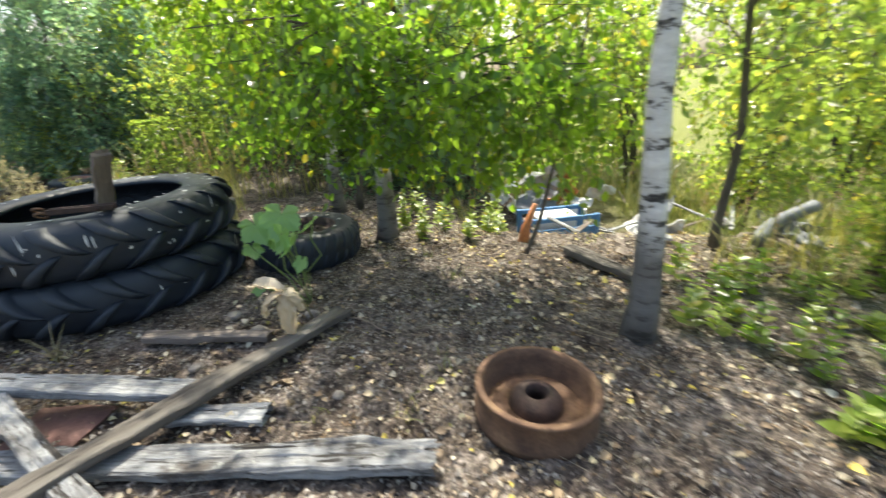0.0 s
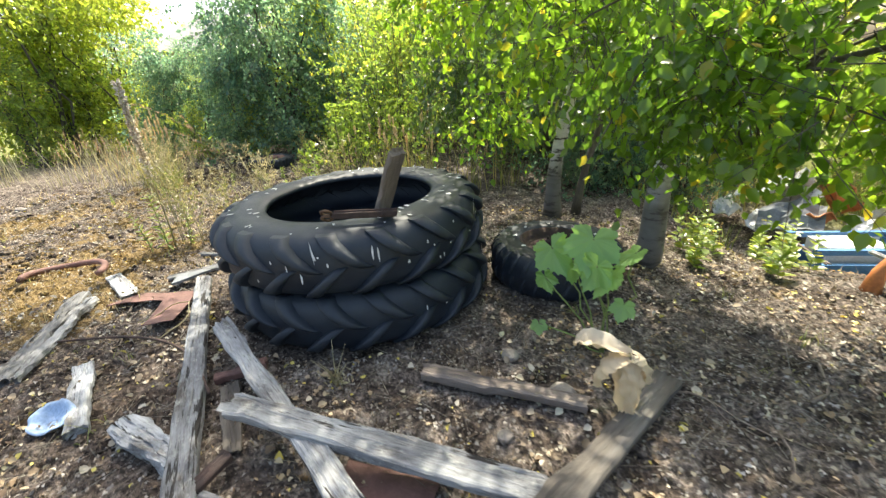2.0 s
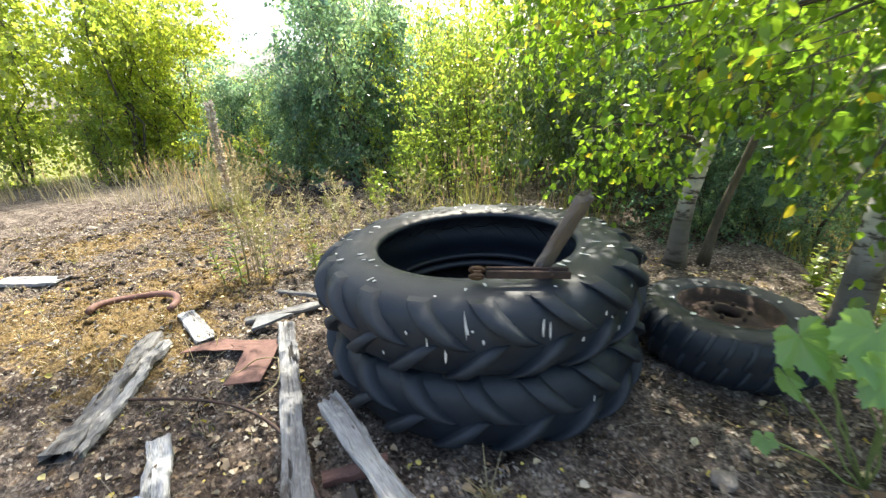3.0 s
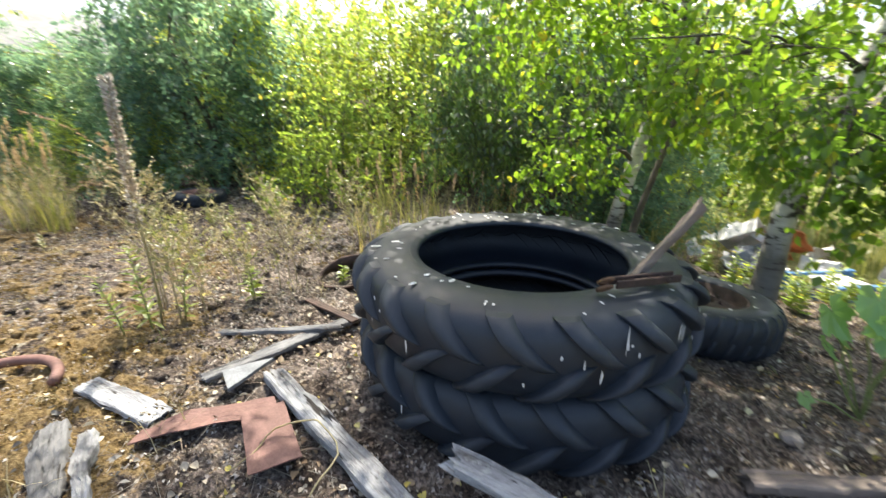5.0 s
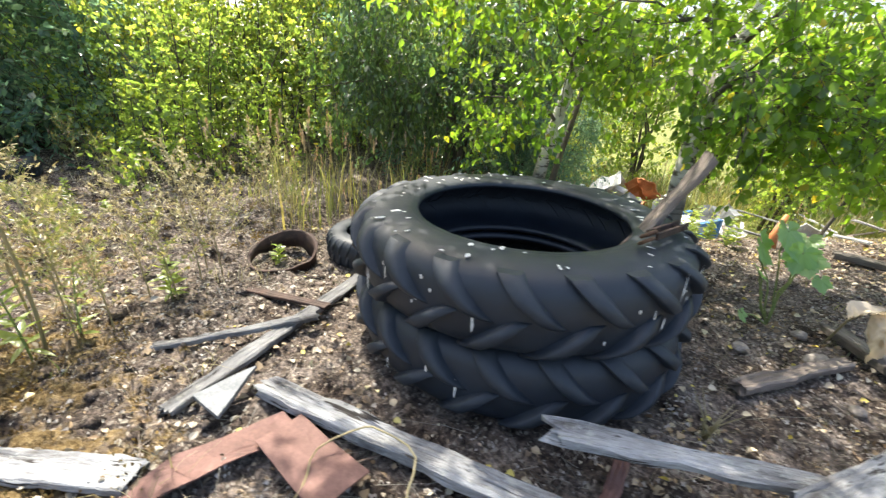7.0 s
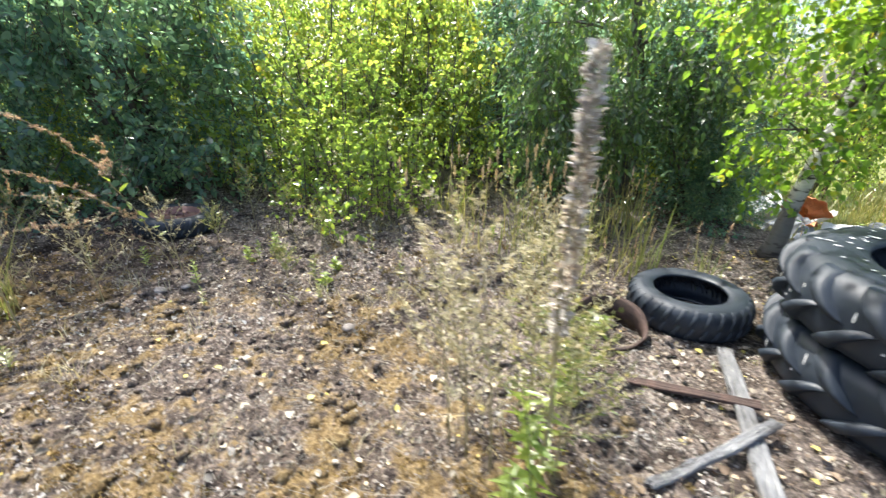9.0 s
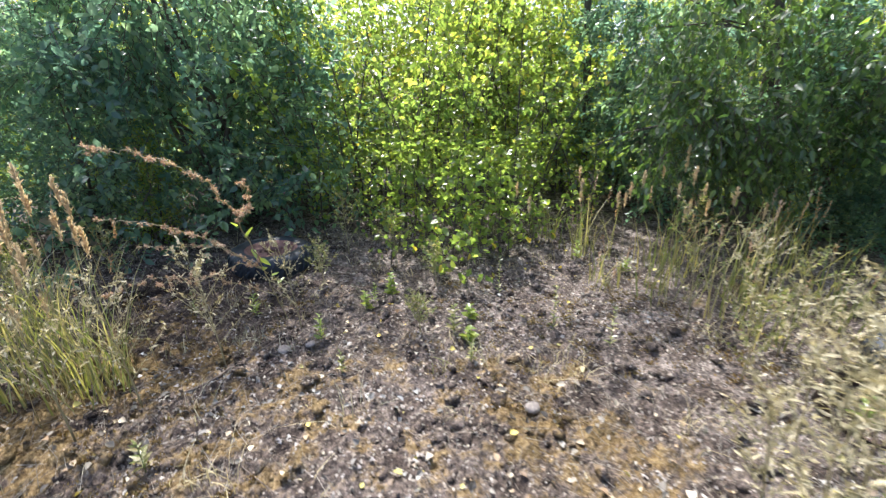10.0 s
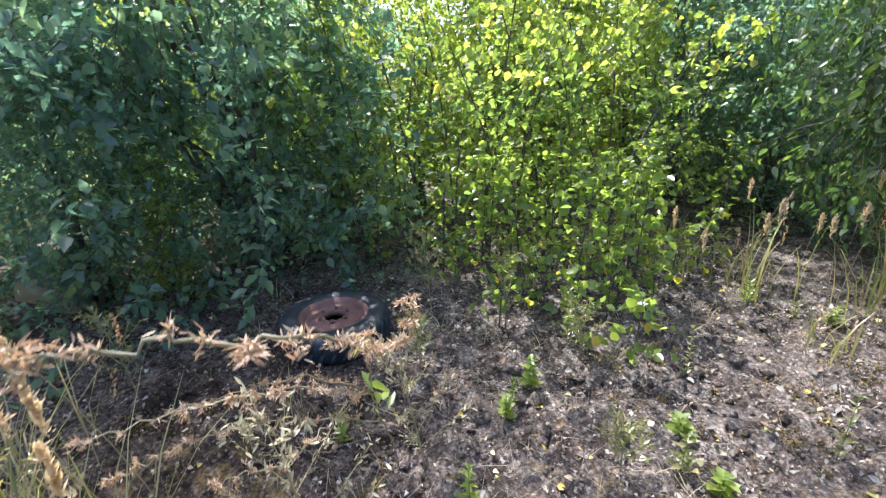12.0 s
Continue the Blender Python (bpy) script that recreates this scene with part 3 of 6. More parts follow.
def splats(name, spots, parent):
    """Small white bird droppings: each (place, normal, down, long, wide)."""
    rng = random.Random(5)
    bm = bmesh.new()
    for p, n, d, lo, wi in spots:
        n, d = Vector(n).normalized(), Vector(d).normalized()
        s = n.cross(d)
        p = Vector(p) + n * 0.003
        ring = []
        for k in range(9):
            a = 2 * math.pi * k / 9
            q = rng.uniform(0.5, 1.15)
            ring.append(bm.verts.new(p + d * math.cos(a) * lo * q + s * math.sin(a) * wi * q))
        top = bm.verts.new(p + n * 0.002)
        for k in range(9):
            bm.faces.new((ring[k], ring[(k + 1) % 9], top))
    bmesh.ops.recalc_face_normals(bm, faces=bm.faces)
    ob = part(name, bm, M_BIRD, parent, "dried white bird droppings")
    return tagged(ob, kind="stuff")


def tractor_tyre(at, R, r, w, turn0, label, seed, tilt=(0, 0), n_lugs=20, spots=40):
    t = thing("tractor_tyre", at, label, "tyre", "stacked tractor tyres")
    t.matrix_basis = pose(*at, tilt[0], tilt[1], turn0)
    bm = bmesh.new()
    lathe(bm, tyre_profile(R - 0.035, r, w), 112)
    bmesh.ops.recalc_face_normals(bm, faces=bm.faces)
    part("carcass", bm, M_RUBBER, t)
    bm = bmesh.new()
    for sgn in (1, -1):
        lathe(bm, [(r + 0.035, sgn * (w / 2 * 0.93)), (r + 0.05, sgn * (w / 2 * 0.93 + 0.01)), (r + 0.065, sgn * (w / 2 * 0.95))], 96, False)
    part("bead_ring", bm, M_RUBBER, t)
    up = lug_mesh(R - 0.035, w, -0.25, 1)
    down = lug_mesh(R - 0.035, w, -0.25, -1)
    for k in range(n_lugs):
        for mesh, off in ((up, 0.0), (down, 0.5)):
            lug = new("lug", mesh)
            lug.parent = t
            lug.matrix_basis = pose(0, 0, 0, 0, 0, 360 * (k + off) / n_lugs)
    rng = random.Random(seed)
    some = []
    for _ in range(spots):
        a = rng.uniform(0, 2 * math.pi)
        u = Vector((math.cos(a), math.sin(a), 0))
        if rng.random() < 0.55:
            f = rng.uniform(0.15, 0.75)
            rr = r + (R - 0.035 - r) * f
            big = rng.choice((1.0, 1.0, 1.6))
            some.append((u * rr + Vector((0, 0, w / 2 * 1.02)), (0, 0, 1), u, big * rng.uniform(0.006, 0.024), big * rng.uniform(0.004, 0.012)))
        else:
            # splashes that ran down between two tread bars
            z = rng.uniform(-0.25, 0.33) * w
            half = -0.25 * ((abs(z) + 0.012) / (w * 0.485 + 0.012)) ** 0.8
            a = 2 * math.pi * (rng.randrange(n_lugs) + (0.5 if z > 0 else 0.0)) / n_lugs + half + rng.uniform(-0.02, 0.02)
            u = Vector((math.cos(a), math.sin(a), 0))
            lo = rng.choice((0.008, 0.012, 0.016, 0.04, 0.065))
            some.append((u * (R - 0.033) + Vector((0, 0, z)), u, (0, 0, -1), lo, min(lo, 0.007)))
    splats("droppings", some, t)
    return t


STACK = (-2.07, 4.24)
tractor_tyre((STACK[0] + 0.02, STACK[1], 0.19), 0.925, 0.57, 0.37, 20, "large worn black tractor tyre lying flat on the dirt", 3, spots=26)
tractor_tyre((*STACK, 0.56), 0.925, 0.57, 0.37, 8, "large black tractor tyre lying on another, spotted white", 4, (0.6, -0.4), spots=120)


def road_tyre(at, R, r, w, label, tilt=(0, 0), ribs=34, rim=None, rim_label="", seed=1):
    """A smaller tyre lying flat, with shallow tread blocks and, where it has one, a dished wheel."""
    t = thing("tyre", at, label, "tyre")
    t.matrix_basis = pose(*at, *tilt, seed * 37)
    bm = bmesh.new()
    lathe(bm, tyre_profile(R - 0.012, r, w, 0.018), 72)
    bmesh.ops.recalc_face_normals(bm, faces=bm.faces)
    part("carcass", bm, M_RUBBER, t)
    up = lug_mesh(R - 0.012, w, 0.12, 1, 0.008, 0.03)
    down = lug_mesh(R - 0.012, w, -0.12, -1, 0.008, 0.03)
    for k in range(ribs):
        for mesh, off in ((up, 0.0), (down, 0.5)):
            lug = new("lug", mesh)
            lug.parent = t
            lug.matrix_basis = pose(0, 0, 0, 0, 0, 360 * (k + off) / ribs)
    if rim:
        h = w / 2
        bm = bmesh.new()
        lathe(bm, [(r + 0.012, h * 0.9), (r - 0.012, h * 0.95), (r - 0.03, h * 0.6), (r - 0.05, h * 0.45), (r * 0.72, h * 0.5), (r * 0.5, h * 0.66), (r * 0.3, h * 0.7), (r * 0.28, h * 0.3), (r * 0.5, h * 0.35), (r * 0.8, h * 0.1), (r - 0.02, h * 0.1), (r + 0.006, h * 0.6)], 48)
        bmesh.ops.recalc_face_normals(bm, faces=bm.faces)
        part("wheel_disc", bm, rim, t, rim_label)
        for k in range(6):
            a = k * math.pi / 3
            bm = bmesh.new()
            tube(bm, [Vector((0, 0, -0.01)), Vector((0, 0, 0.02))], [0.013, 0.011], 6)
            nut = part("wheel_nut", bm, rim, t)
            nut.matrix_basis = pose(r * 0.42 * math.cos(a), r * 0.42 * math.sin(a), h * 0.69)
    return t


tt = road_tyre((-0.76, 4.88, 0.15), 0.48, 0.26, 0.3, "old black lorry tyre with its wheel, beside the stack", (1.5, 2), 30, M_RUST_DARK, "dark rusted wheel disc", 2)
splats("droppings", [((0.3 * math.cos(a * 0.7), 0.3 * math.sin(a * 0.7), 0.153), (0, 0, 1), (1, 0, 0), 0.02, 0.013) for a in range(14)], tt)
road_tyre((-2.83, 5.34, 0.115), 0.4, 0.23, 0.23, "small worn black tyre lying behind the tractor tyres", (-2, 1), 30, seed=3)
road_tyre((-7.12, 7.77, 0.1), 0.4, 0.24, 0.2, "car tyre with a rusty red wheel lying by the bushes", (1, -2), 32, M_RED_SHEET, "rusty red wheel disc", 4)


# plank and iron stuck in the upper tyre
pl = board((-1.72, 3.93, 0.43), (-1.345, 3.83, 1.13), 0.1, 0.035, 11, M_BROWN_WOOD, "rough brown plank leaning out of the upper tyre", "leaning_plank", "plank", roll=-4, group="", jag=0.04, wobble=0.007)


def shackle_bar():
    t = thing("iron_bar", (-1.4, 3.83, 0.785), "rusty flat iron bar with a shackle, lying on the tyre", "iron bar")
    p0, p1 = Vector((-1.4, 3.83, 0.785)), Vector((-1.74, 3.64, 0.80))
    L = (p1 - p0).length
    t.matrix_basis = along(p0, p1)
    for dy in (-0.022, 0.022):
        bm = bmesh.new()
        bmesh.ops.create_cube(bm, size=1, matrix=Matrix.Translation((L * 0.45, dy, 0)) @ Matrix.Diagonal((L * 0.9, 0.012, 0.035, 1)))
        bmesh.ops.bevel(bm, geom=bm.edges[:], offset=0.003, segments=1, affect="EDGES")
        part("flat_bar", bm, M_RUST_DARK, t, smooth=False)
    bm = bmesh.new()
    tube(bm, [Vector((L * 0.2, -0.035, 0)), Vector((L * 0.2, 0.035, 0))], [0.012, 0.012], 8)
    part("bolt", bm, M_RUST_DARK, t)
    for dz in (0.012, -0.02):
        bm = bmesh.new()
        pts = [Vector((L * 0.92 + 0.03 + 0.028 * math.cos(a), 0.024 * math.sin(a), dz + 0.02 * math.sin(a))) for a in np.linspace(0, 2 * math.pi, 14)]
        tube(bm, pts, [0.008] * 14, 6, False)
        part("shackle", bm, M_RUST, t)


shackle_bar()


# ---------------------------------------------------------------- boards and scrap
board((-3.40, 3.78, 0.05), (-1.50, 2.42, 0.075), 0.118, 0.06, 21, M_WOOD, "long grey weathered board with knots along the tyres")
board((-2.33, 3.22, 0.235), (-0.15, 2.42, 0.10), 0.095, 0.045, 22, M_WOOD, "grey splintered board propped over another board", jag=0.1)
board((-0.44, 2.94, 0.045), (0.06, 3.01, 0.04), 0.11, 0.045, 43, M_WOOD, "short grey board end under a dark board", jag=0.12)
board((-1.68, 2.79, 0.24), (-0.32, 3.06, 0.09), 0.115, 0.045, 23, M_WOOD, "pale silvery board with a broken pointed end", jag=0.16)
board((-1.6, 2.48, 0.045), (0.89, 2.91, 0.05), 0.14, 0.06, 24, M_WOOD, "thick grey weathered beam lying on the ground", jag=0.12)
board((-0.55, 2.40, 0.155), (0.02, 3.92, 0.04), 0.12, 0.05, 25, M_DARK_WOOD, "dark rotten mossy board lying across other boards")
board((-1.14, 3.49, 0.04), (-0.28, 3.58, 0.05), 0.08, 0.055, 26, M_BROWN_WOOD, "short brown rotten log at the tyre's foot", jag=0.08)
board((-4.34, 3.53, 0.03), (-3.70, 3.36, 0.035), 0.12, 0.035, 27, M_WOOD, "short pale board with one end under the sheet")
board((-4.00, 4.12, 0.035), (-3.18, 4.30, 0.075), 0.045, 0.03, 28, M_GREY_WOOD, "thin grey stick lying on the dirt")
board((-3.77, 3.66, 0.03), (-2.91, 4.90, 0.04), 0.08, 0.035, 29, M_GREY_WOOD, "grey weathered board lying beside the tyres")
board((-3.69, 4.75, 0.02), (-3.15, 4.42, 0.055), 0.06, 0.02, 30, M_RUST_DARK, "dark rusty metal strip on the dirt", "metal_strip", "metal strip", jag=0.01, wobble=0.002)
board((-3.30, 2.44, 0.03), (-4.18, 3.25, 0.04), 0.13, 0.05, 31, M_GREY_WOOD, "split grey board with open cracks", jag=0.2, wobble=0.016)
board((-3.22, 2.50, 0.045), (-3.95, 3.22, 0.055), 0.05, 0.04, 32, M_WOOD, "pale splinter of a split board", jag=0.16, wobble=0.014)
board((-2.42, 2.48, 0.035), (-3.02, 2.76, 0.04), 0.09, 0.05, 33, M_WOOD, "short grey board offcut on the dirt", jag=0.05, wobble=0.01)
board((-1.77, 2.59, 0.05), (-2.25, 2.60, 0.055), 0.1, 0.085, 34, M_WOOD, "crumbling stub of a grey beam", jag=0.09, wobble=0.02)
board((-1.60, 2.12, 0.03), (-1.57, 2.69, 0.1), 0.06, 0.03, 35, M_RUST_DARK, "rusty angle iron lying under the boards", "angle_iron", "angle iron", jag=0.01, wobble=0.002)
board((-2.05, 3.02, 0.02), (-1.62, 2.72, 0.02), 0.09, 0.03, 36, M_DARK_WOOD, "dark rotten board end in the dirt")
board((-6.95, 2.95, 0.03), (-6.30, 3.31, 0.03), 0.2, 0.04, 37, M_WOOD, "grey board lying on the mossy clearing")
board((-2.15, 3.0, 0.025), (-1.95, 3.2, 0.06), 0.06, 0.05, 38, M_RED_SHEET, "rust-red brick fragment by the tyre", "brick_fragment", "brick", group="", jag=0.02)
board((1.50, 5.02, 0.05), (2.05, 4.42, 0.03), 0.12, 0.06, 39, M_DARK_WOOD, "dark board lying at the dump's edge")


def sheet_piece(name, outline, z, thick, material, label, category, seed, bend=0.02):
    """A flat piece of sheet with an uneven outline, slightly buckled."""
    bm = bmesh.new()
    cx = sum(p[0] for p in outline) / len(outline)
    cy = sum(p[1] for p in outline) / len(outline)
    pts = []
    for (x0, y0), (x1, y1) in zip(outline, outline[1:] + outline[:1]):
        for k in range(5):
            f = k / 5
            pts.append((x0 + (x1 - x0) * f - cx, y0 + (y1 - y0) * f - cy))
    rings = []
    for s in (1.0, 0.66, 0.33):
        rings.append([bm.verts.new((x * s, y * s, bend * noise.noise(Vector((x * s * 5 + seed, y * s * 5, 0))))) for x, y in pts])
    mid = bm.verts.new((0, 0, 0))
    n = len(pts)
    for a, b in zip(rings, rings[1:]):
        for k in range(n):
            bm.faces.new((a[k], a[(k + 1) % n], b[(k + 1) % n], b[k]))
    for k in range(n):
        bm.faces.new((rings[-1][k], rings[-1][(k + 1) % n], mid))
    bmesh.ops.recalc_face_normals(bm, faces=bm.faces)
    bmesh.ops.solidify(bm, geom=bm.faces[:], thickness=thick)
    bmesh.ops.recalc_face_normals(bm, faces=bm.faces)
    ob = part(name, bm, material, smooth=False)
    ob.matrix_basis = pose(cx, cy, z)
    return tagged(ob, label, category)


sheet_piece("rusty_sheet", [(-3.74, 3.20), (-3.76, 3.30), (-3.62, 3.44), (-3.28, 3.61), (-3.18, 3.50), (-3.36, 3.40)], 0.045, 0.006, M_RED_SHEET, "rust-red bent sheet of metal on the dirt", "metal sheet", 3, 0.035)
sheet_piece("rusty_sheet", [(-3.35, 3.44), (-3.20, 3.57), (-2.93, 3.25), (-3.10, 3.13)], 0.06, 0.006, M_RED_SHEET, "squarish rust-red metal plate overlapping a bent sheet", "metal sheet", 8, 0.025)
sheet_piece("slate_piece", [(-3.66, 3.72), (-3.52, 3.58), (-3.44, 3.88)], 0.075, 0.02, M_SLATE, "grey broken slate leaning on a board", "slate", 5, 0.01)
sheet_piece("rusty_sheet", [(-1.15, 2.92), (-0.75, 2.98), (-0.72, 2.70), (-1.05, 2.66)], 0.02, 0.006, M_RED_SHEET, "rust-brown metal plate under the boards", "metal sheet", 11, 0.02)


def lid():
    t = thing("crushed_tub", (-2.66, 2.48, 0.05), "crushed light blue plastic tub on the dirt", "tub")
    t.matrix_basis = pose(-2.66, 2.48, 0.045, 18, -8, 30)
    bm = bmesh.new()
    lathe(bm, [(0.001, -0.022), (0.05, -0.02), (0.066, 0.006), (0.074, 0.012), (0.086, 0.012), (0.088, 0.004), (0.078, 0.0), (0.056, -0.028), (0.001, -0.03)], 36, False)
    for v in bm.verts:
        v.co.z += 0.03 * noise.noise(v.co * 14) + 0.012 * noise.noise(v.co * 40)
        v.co.x *= 1.25
    part("rim", bm, M_BLUE_LID, t)


lid()


def wheel_drum():
    """Rusty cast wheel: tall flange, dished floor, hub with a bore."""
    t = thing("cast_roller", (1.23, 3.22, 0.11), "rusty brown cast iron wheel lying on dead leaves", "roller")
    bm = bmesh.new()
    lathe(bm, [(0.262, -0.0814), (0.268, -0.0444), (0.258, -0.0296), (0.256, 0.0592), (0.268, 0.0777), (0.262, 0.0873), (0.238, 0.0851), (0.232, 0.0444), (0.225, -0.0148), (0.2, -0.037), (0.2, -0.0592), (0.24, -0.0814)], 64)
    bmesh.ops.recalc_face_normals(bm, faces=bm.faces)
    part("flange", bm, M_RUST, t)
    bm = bmesh.new()
    lathe(bm, [(0.205, -0.0333), (0.16, -0.0222), (0.115, -0.0259), (0.115, -0.0481), (0.205, -0.0555)], 64)
    bmesh.ops.recalc_face_normals(bm, faces=bm.faces)
    part("dish", bm, M_RUST, t)
    bm = bmesh.new()
    lathe(bm, [(0.12, -0.0444), (0.112, 0.0), (0.095, 0.0222), (0.07, 0.037), (0.055, 0.0385), (0.048, 0.0333), (0.046, -0.0666), (0.12, -0.0666)], 48)
    bmesh.ops.recalc_face_normals(bm, faces=bm.faces)
    part("hub", bm, M_RUST_DARK, t, "dark rusted hub with an open bore")
    t.matrix_basis = pose(1.23, 3.22, 0.082, -2, 3, 0)


wheel_drum()


def iron_band():
    """Shallow ring of sheet iron with weeds growing in it."""
    t = thing("iron_band", (-3.53, 5.2, 0.08), "dark rusted iron ring with weeds growing inside", "iron ring")
    bm = bmesh.new()
    lathe(bm, [(0.252, -0.08), (0.25, 0.035), (0.262, 0.042), (0.262, 0.05), (0.24, 0.045), (0.238, -0.08)], 56)
    for v in bm.verts:
        back = 0.5 + 0.5 * (v.co.y * 0.8 + v.co.x * 0.6) / 0.26
        v.co.z = -0.08 + (v.co.z + 0.08) * (0.3 + 1.0 * back) + 0.03 * back * noise.noise(v.co * 7)
        v.co.y *= 0.82
        v.co += Vector((0.03, 0.03, 0.012)) * noise.noise(v.co * 6)
    bmesh.ops.recalc_face_normals(bm, faces=bm.faces)
    part("hoop", bm, M_RUST_DARK, t)
    t.matrix_basis = pose(-3.53, 5.2, 0.08, 7, 2, 0)


iron_band()


def bent_pipe():
    bm = bmesh.new()
    pts = [Vector((0.36 * math.cos(a) * 1.0, 0.26 * math.sin(a), 0.05 + 0.02 * math.sin(a * 2))) for a in np.linspace(0.1, 3.9, 22)]
    tube(bm, pts, [0.028] * 22, 10)
    ob = part("bent_pipe", bm, M_RED_SHEET)
    ob.matrix_basis = pose(-4.82, 3.36, 0.0, 0, 0, 15)
    tagged(ob, "curved rust-red hose lying on mossy ground", "hose")


bent_pipe()


def wire():
    bm = bmesh.new()
    pts = [Vector((-2.98 + 0.2 * math.cos(a) + 0.02 * math.sin(a * 5), 3.2 + 0.19 * math.sin(a), 0.1 + 0.05 * math.sin(a * 1.5))) for a in np.linspace(3.4, -1.2, 20)]
    tube(bm, pts, [0.004] * 20, 5)
    tagged(part("wire", bm, M_STRAW), "thin pale wire curling over the metal plates", "wire")
    bm = bmesh.new()
    pts = [Vector((-3.6 + 1.6 * f, 2.75 + 0.28 * math.sin(f * 3) + 0.1 * f, 0.04 + 0.05 * f)) for f in np.linspace(0, 1, 16)]
    tube(bm, pts, [0.008] * 16, 6)
    tagged(part("iron_rod", bm, M_RUST_DARK), "thin dark iron rod bent over the dirt", "rod")


wire()


def stones():
    rng = random.Random(9)
    for x, y, s in ((-0.42, 3.62, 0.075), (-0.22, 3.9, 0.05), (-0.75, 3.82, 0.05), (-6.66, 6.22, 0.045), (-6.5, 6.28, 0.035), (-5.22, 5.48, 0.04), (-8.76, 4.3, 0.07), (-0.6, 3.3, 0.035), (0.3, 3.2, 0.03)):
        bm = bmesh.new()
        bmesh.ops.create_icosphere(bm, subdivisions=2, radius=s)
        for v in bm.verts:
            v.co *= 1 + 0.35 * noise.noise(v.co * 14 + Vector((x, y, 0)) * 5)
            v.co.z *= 0.6
        ob = part("stone", bm, M_STONE, smooth=False)
        ob.matrix_basis = pose(x, y, height(x, y) + s * 0.35, 0, 0, rng.uniform(0, 360))
        tagged(ob, "pale angular stone half sunk in the dirt", "stone", "loose stones")


stones()


# ---------------------------------------------------------------- dump beyond the birches
def blue_frame():
    """A tray of blue-painted metal on four corner posts, with a white panel inside."""
    t = thing("blue_metal_frame", (1.55, 6.85, height(1.55, 6.85) - 0.02), "blue painted metal frame with a white panel among rubbish", "metal frame", rz=18)
    for x in (-0.42, 0.42):
        for y in (-0.22, 0.22):
            bm = bmesh.new()
            bmesh.ops.create_cube(bm, size=1, matrix=Matrix.Translation((x, y, 0.2)) @ Matrix.Diagonal((0.06, 0.06, 0.4, 1)))
            part("post", bm, M_BLUE, t, smooth=False)
    for z in (0.13, 0.37):
        for y in (-0.22, 0.22):
            bm = bmesh.new()
            bmesh.ops.create_cube(bm, size=1, matrix=Matrix.Translation((0, y, z)) @ Matrix.Diagonal((0.84, 0.04, 0.24 if z < 0.2 else 0.05, 1)))
            part("rail", bm, M_BLUE, t, smooth=False)
    bm = bmesh.new()
    bmesh.ops.create_cube(bm, size=1, matrix=Matrix.Translation((-0.05, 0.0, 0.3)) @ Matrix.Diagonal((0.5, 0.3, 0.16, 1)))
    part("panel", bm, M_WHITE, t, "dirty white panel", smooth=False)


blue_frame()


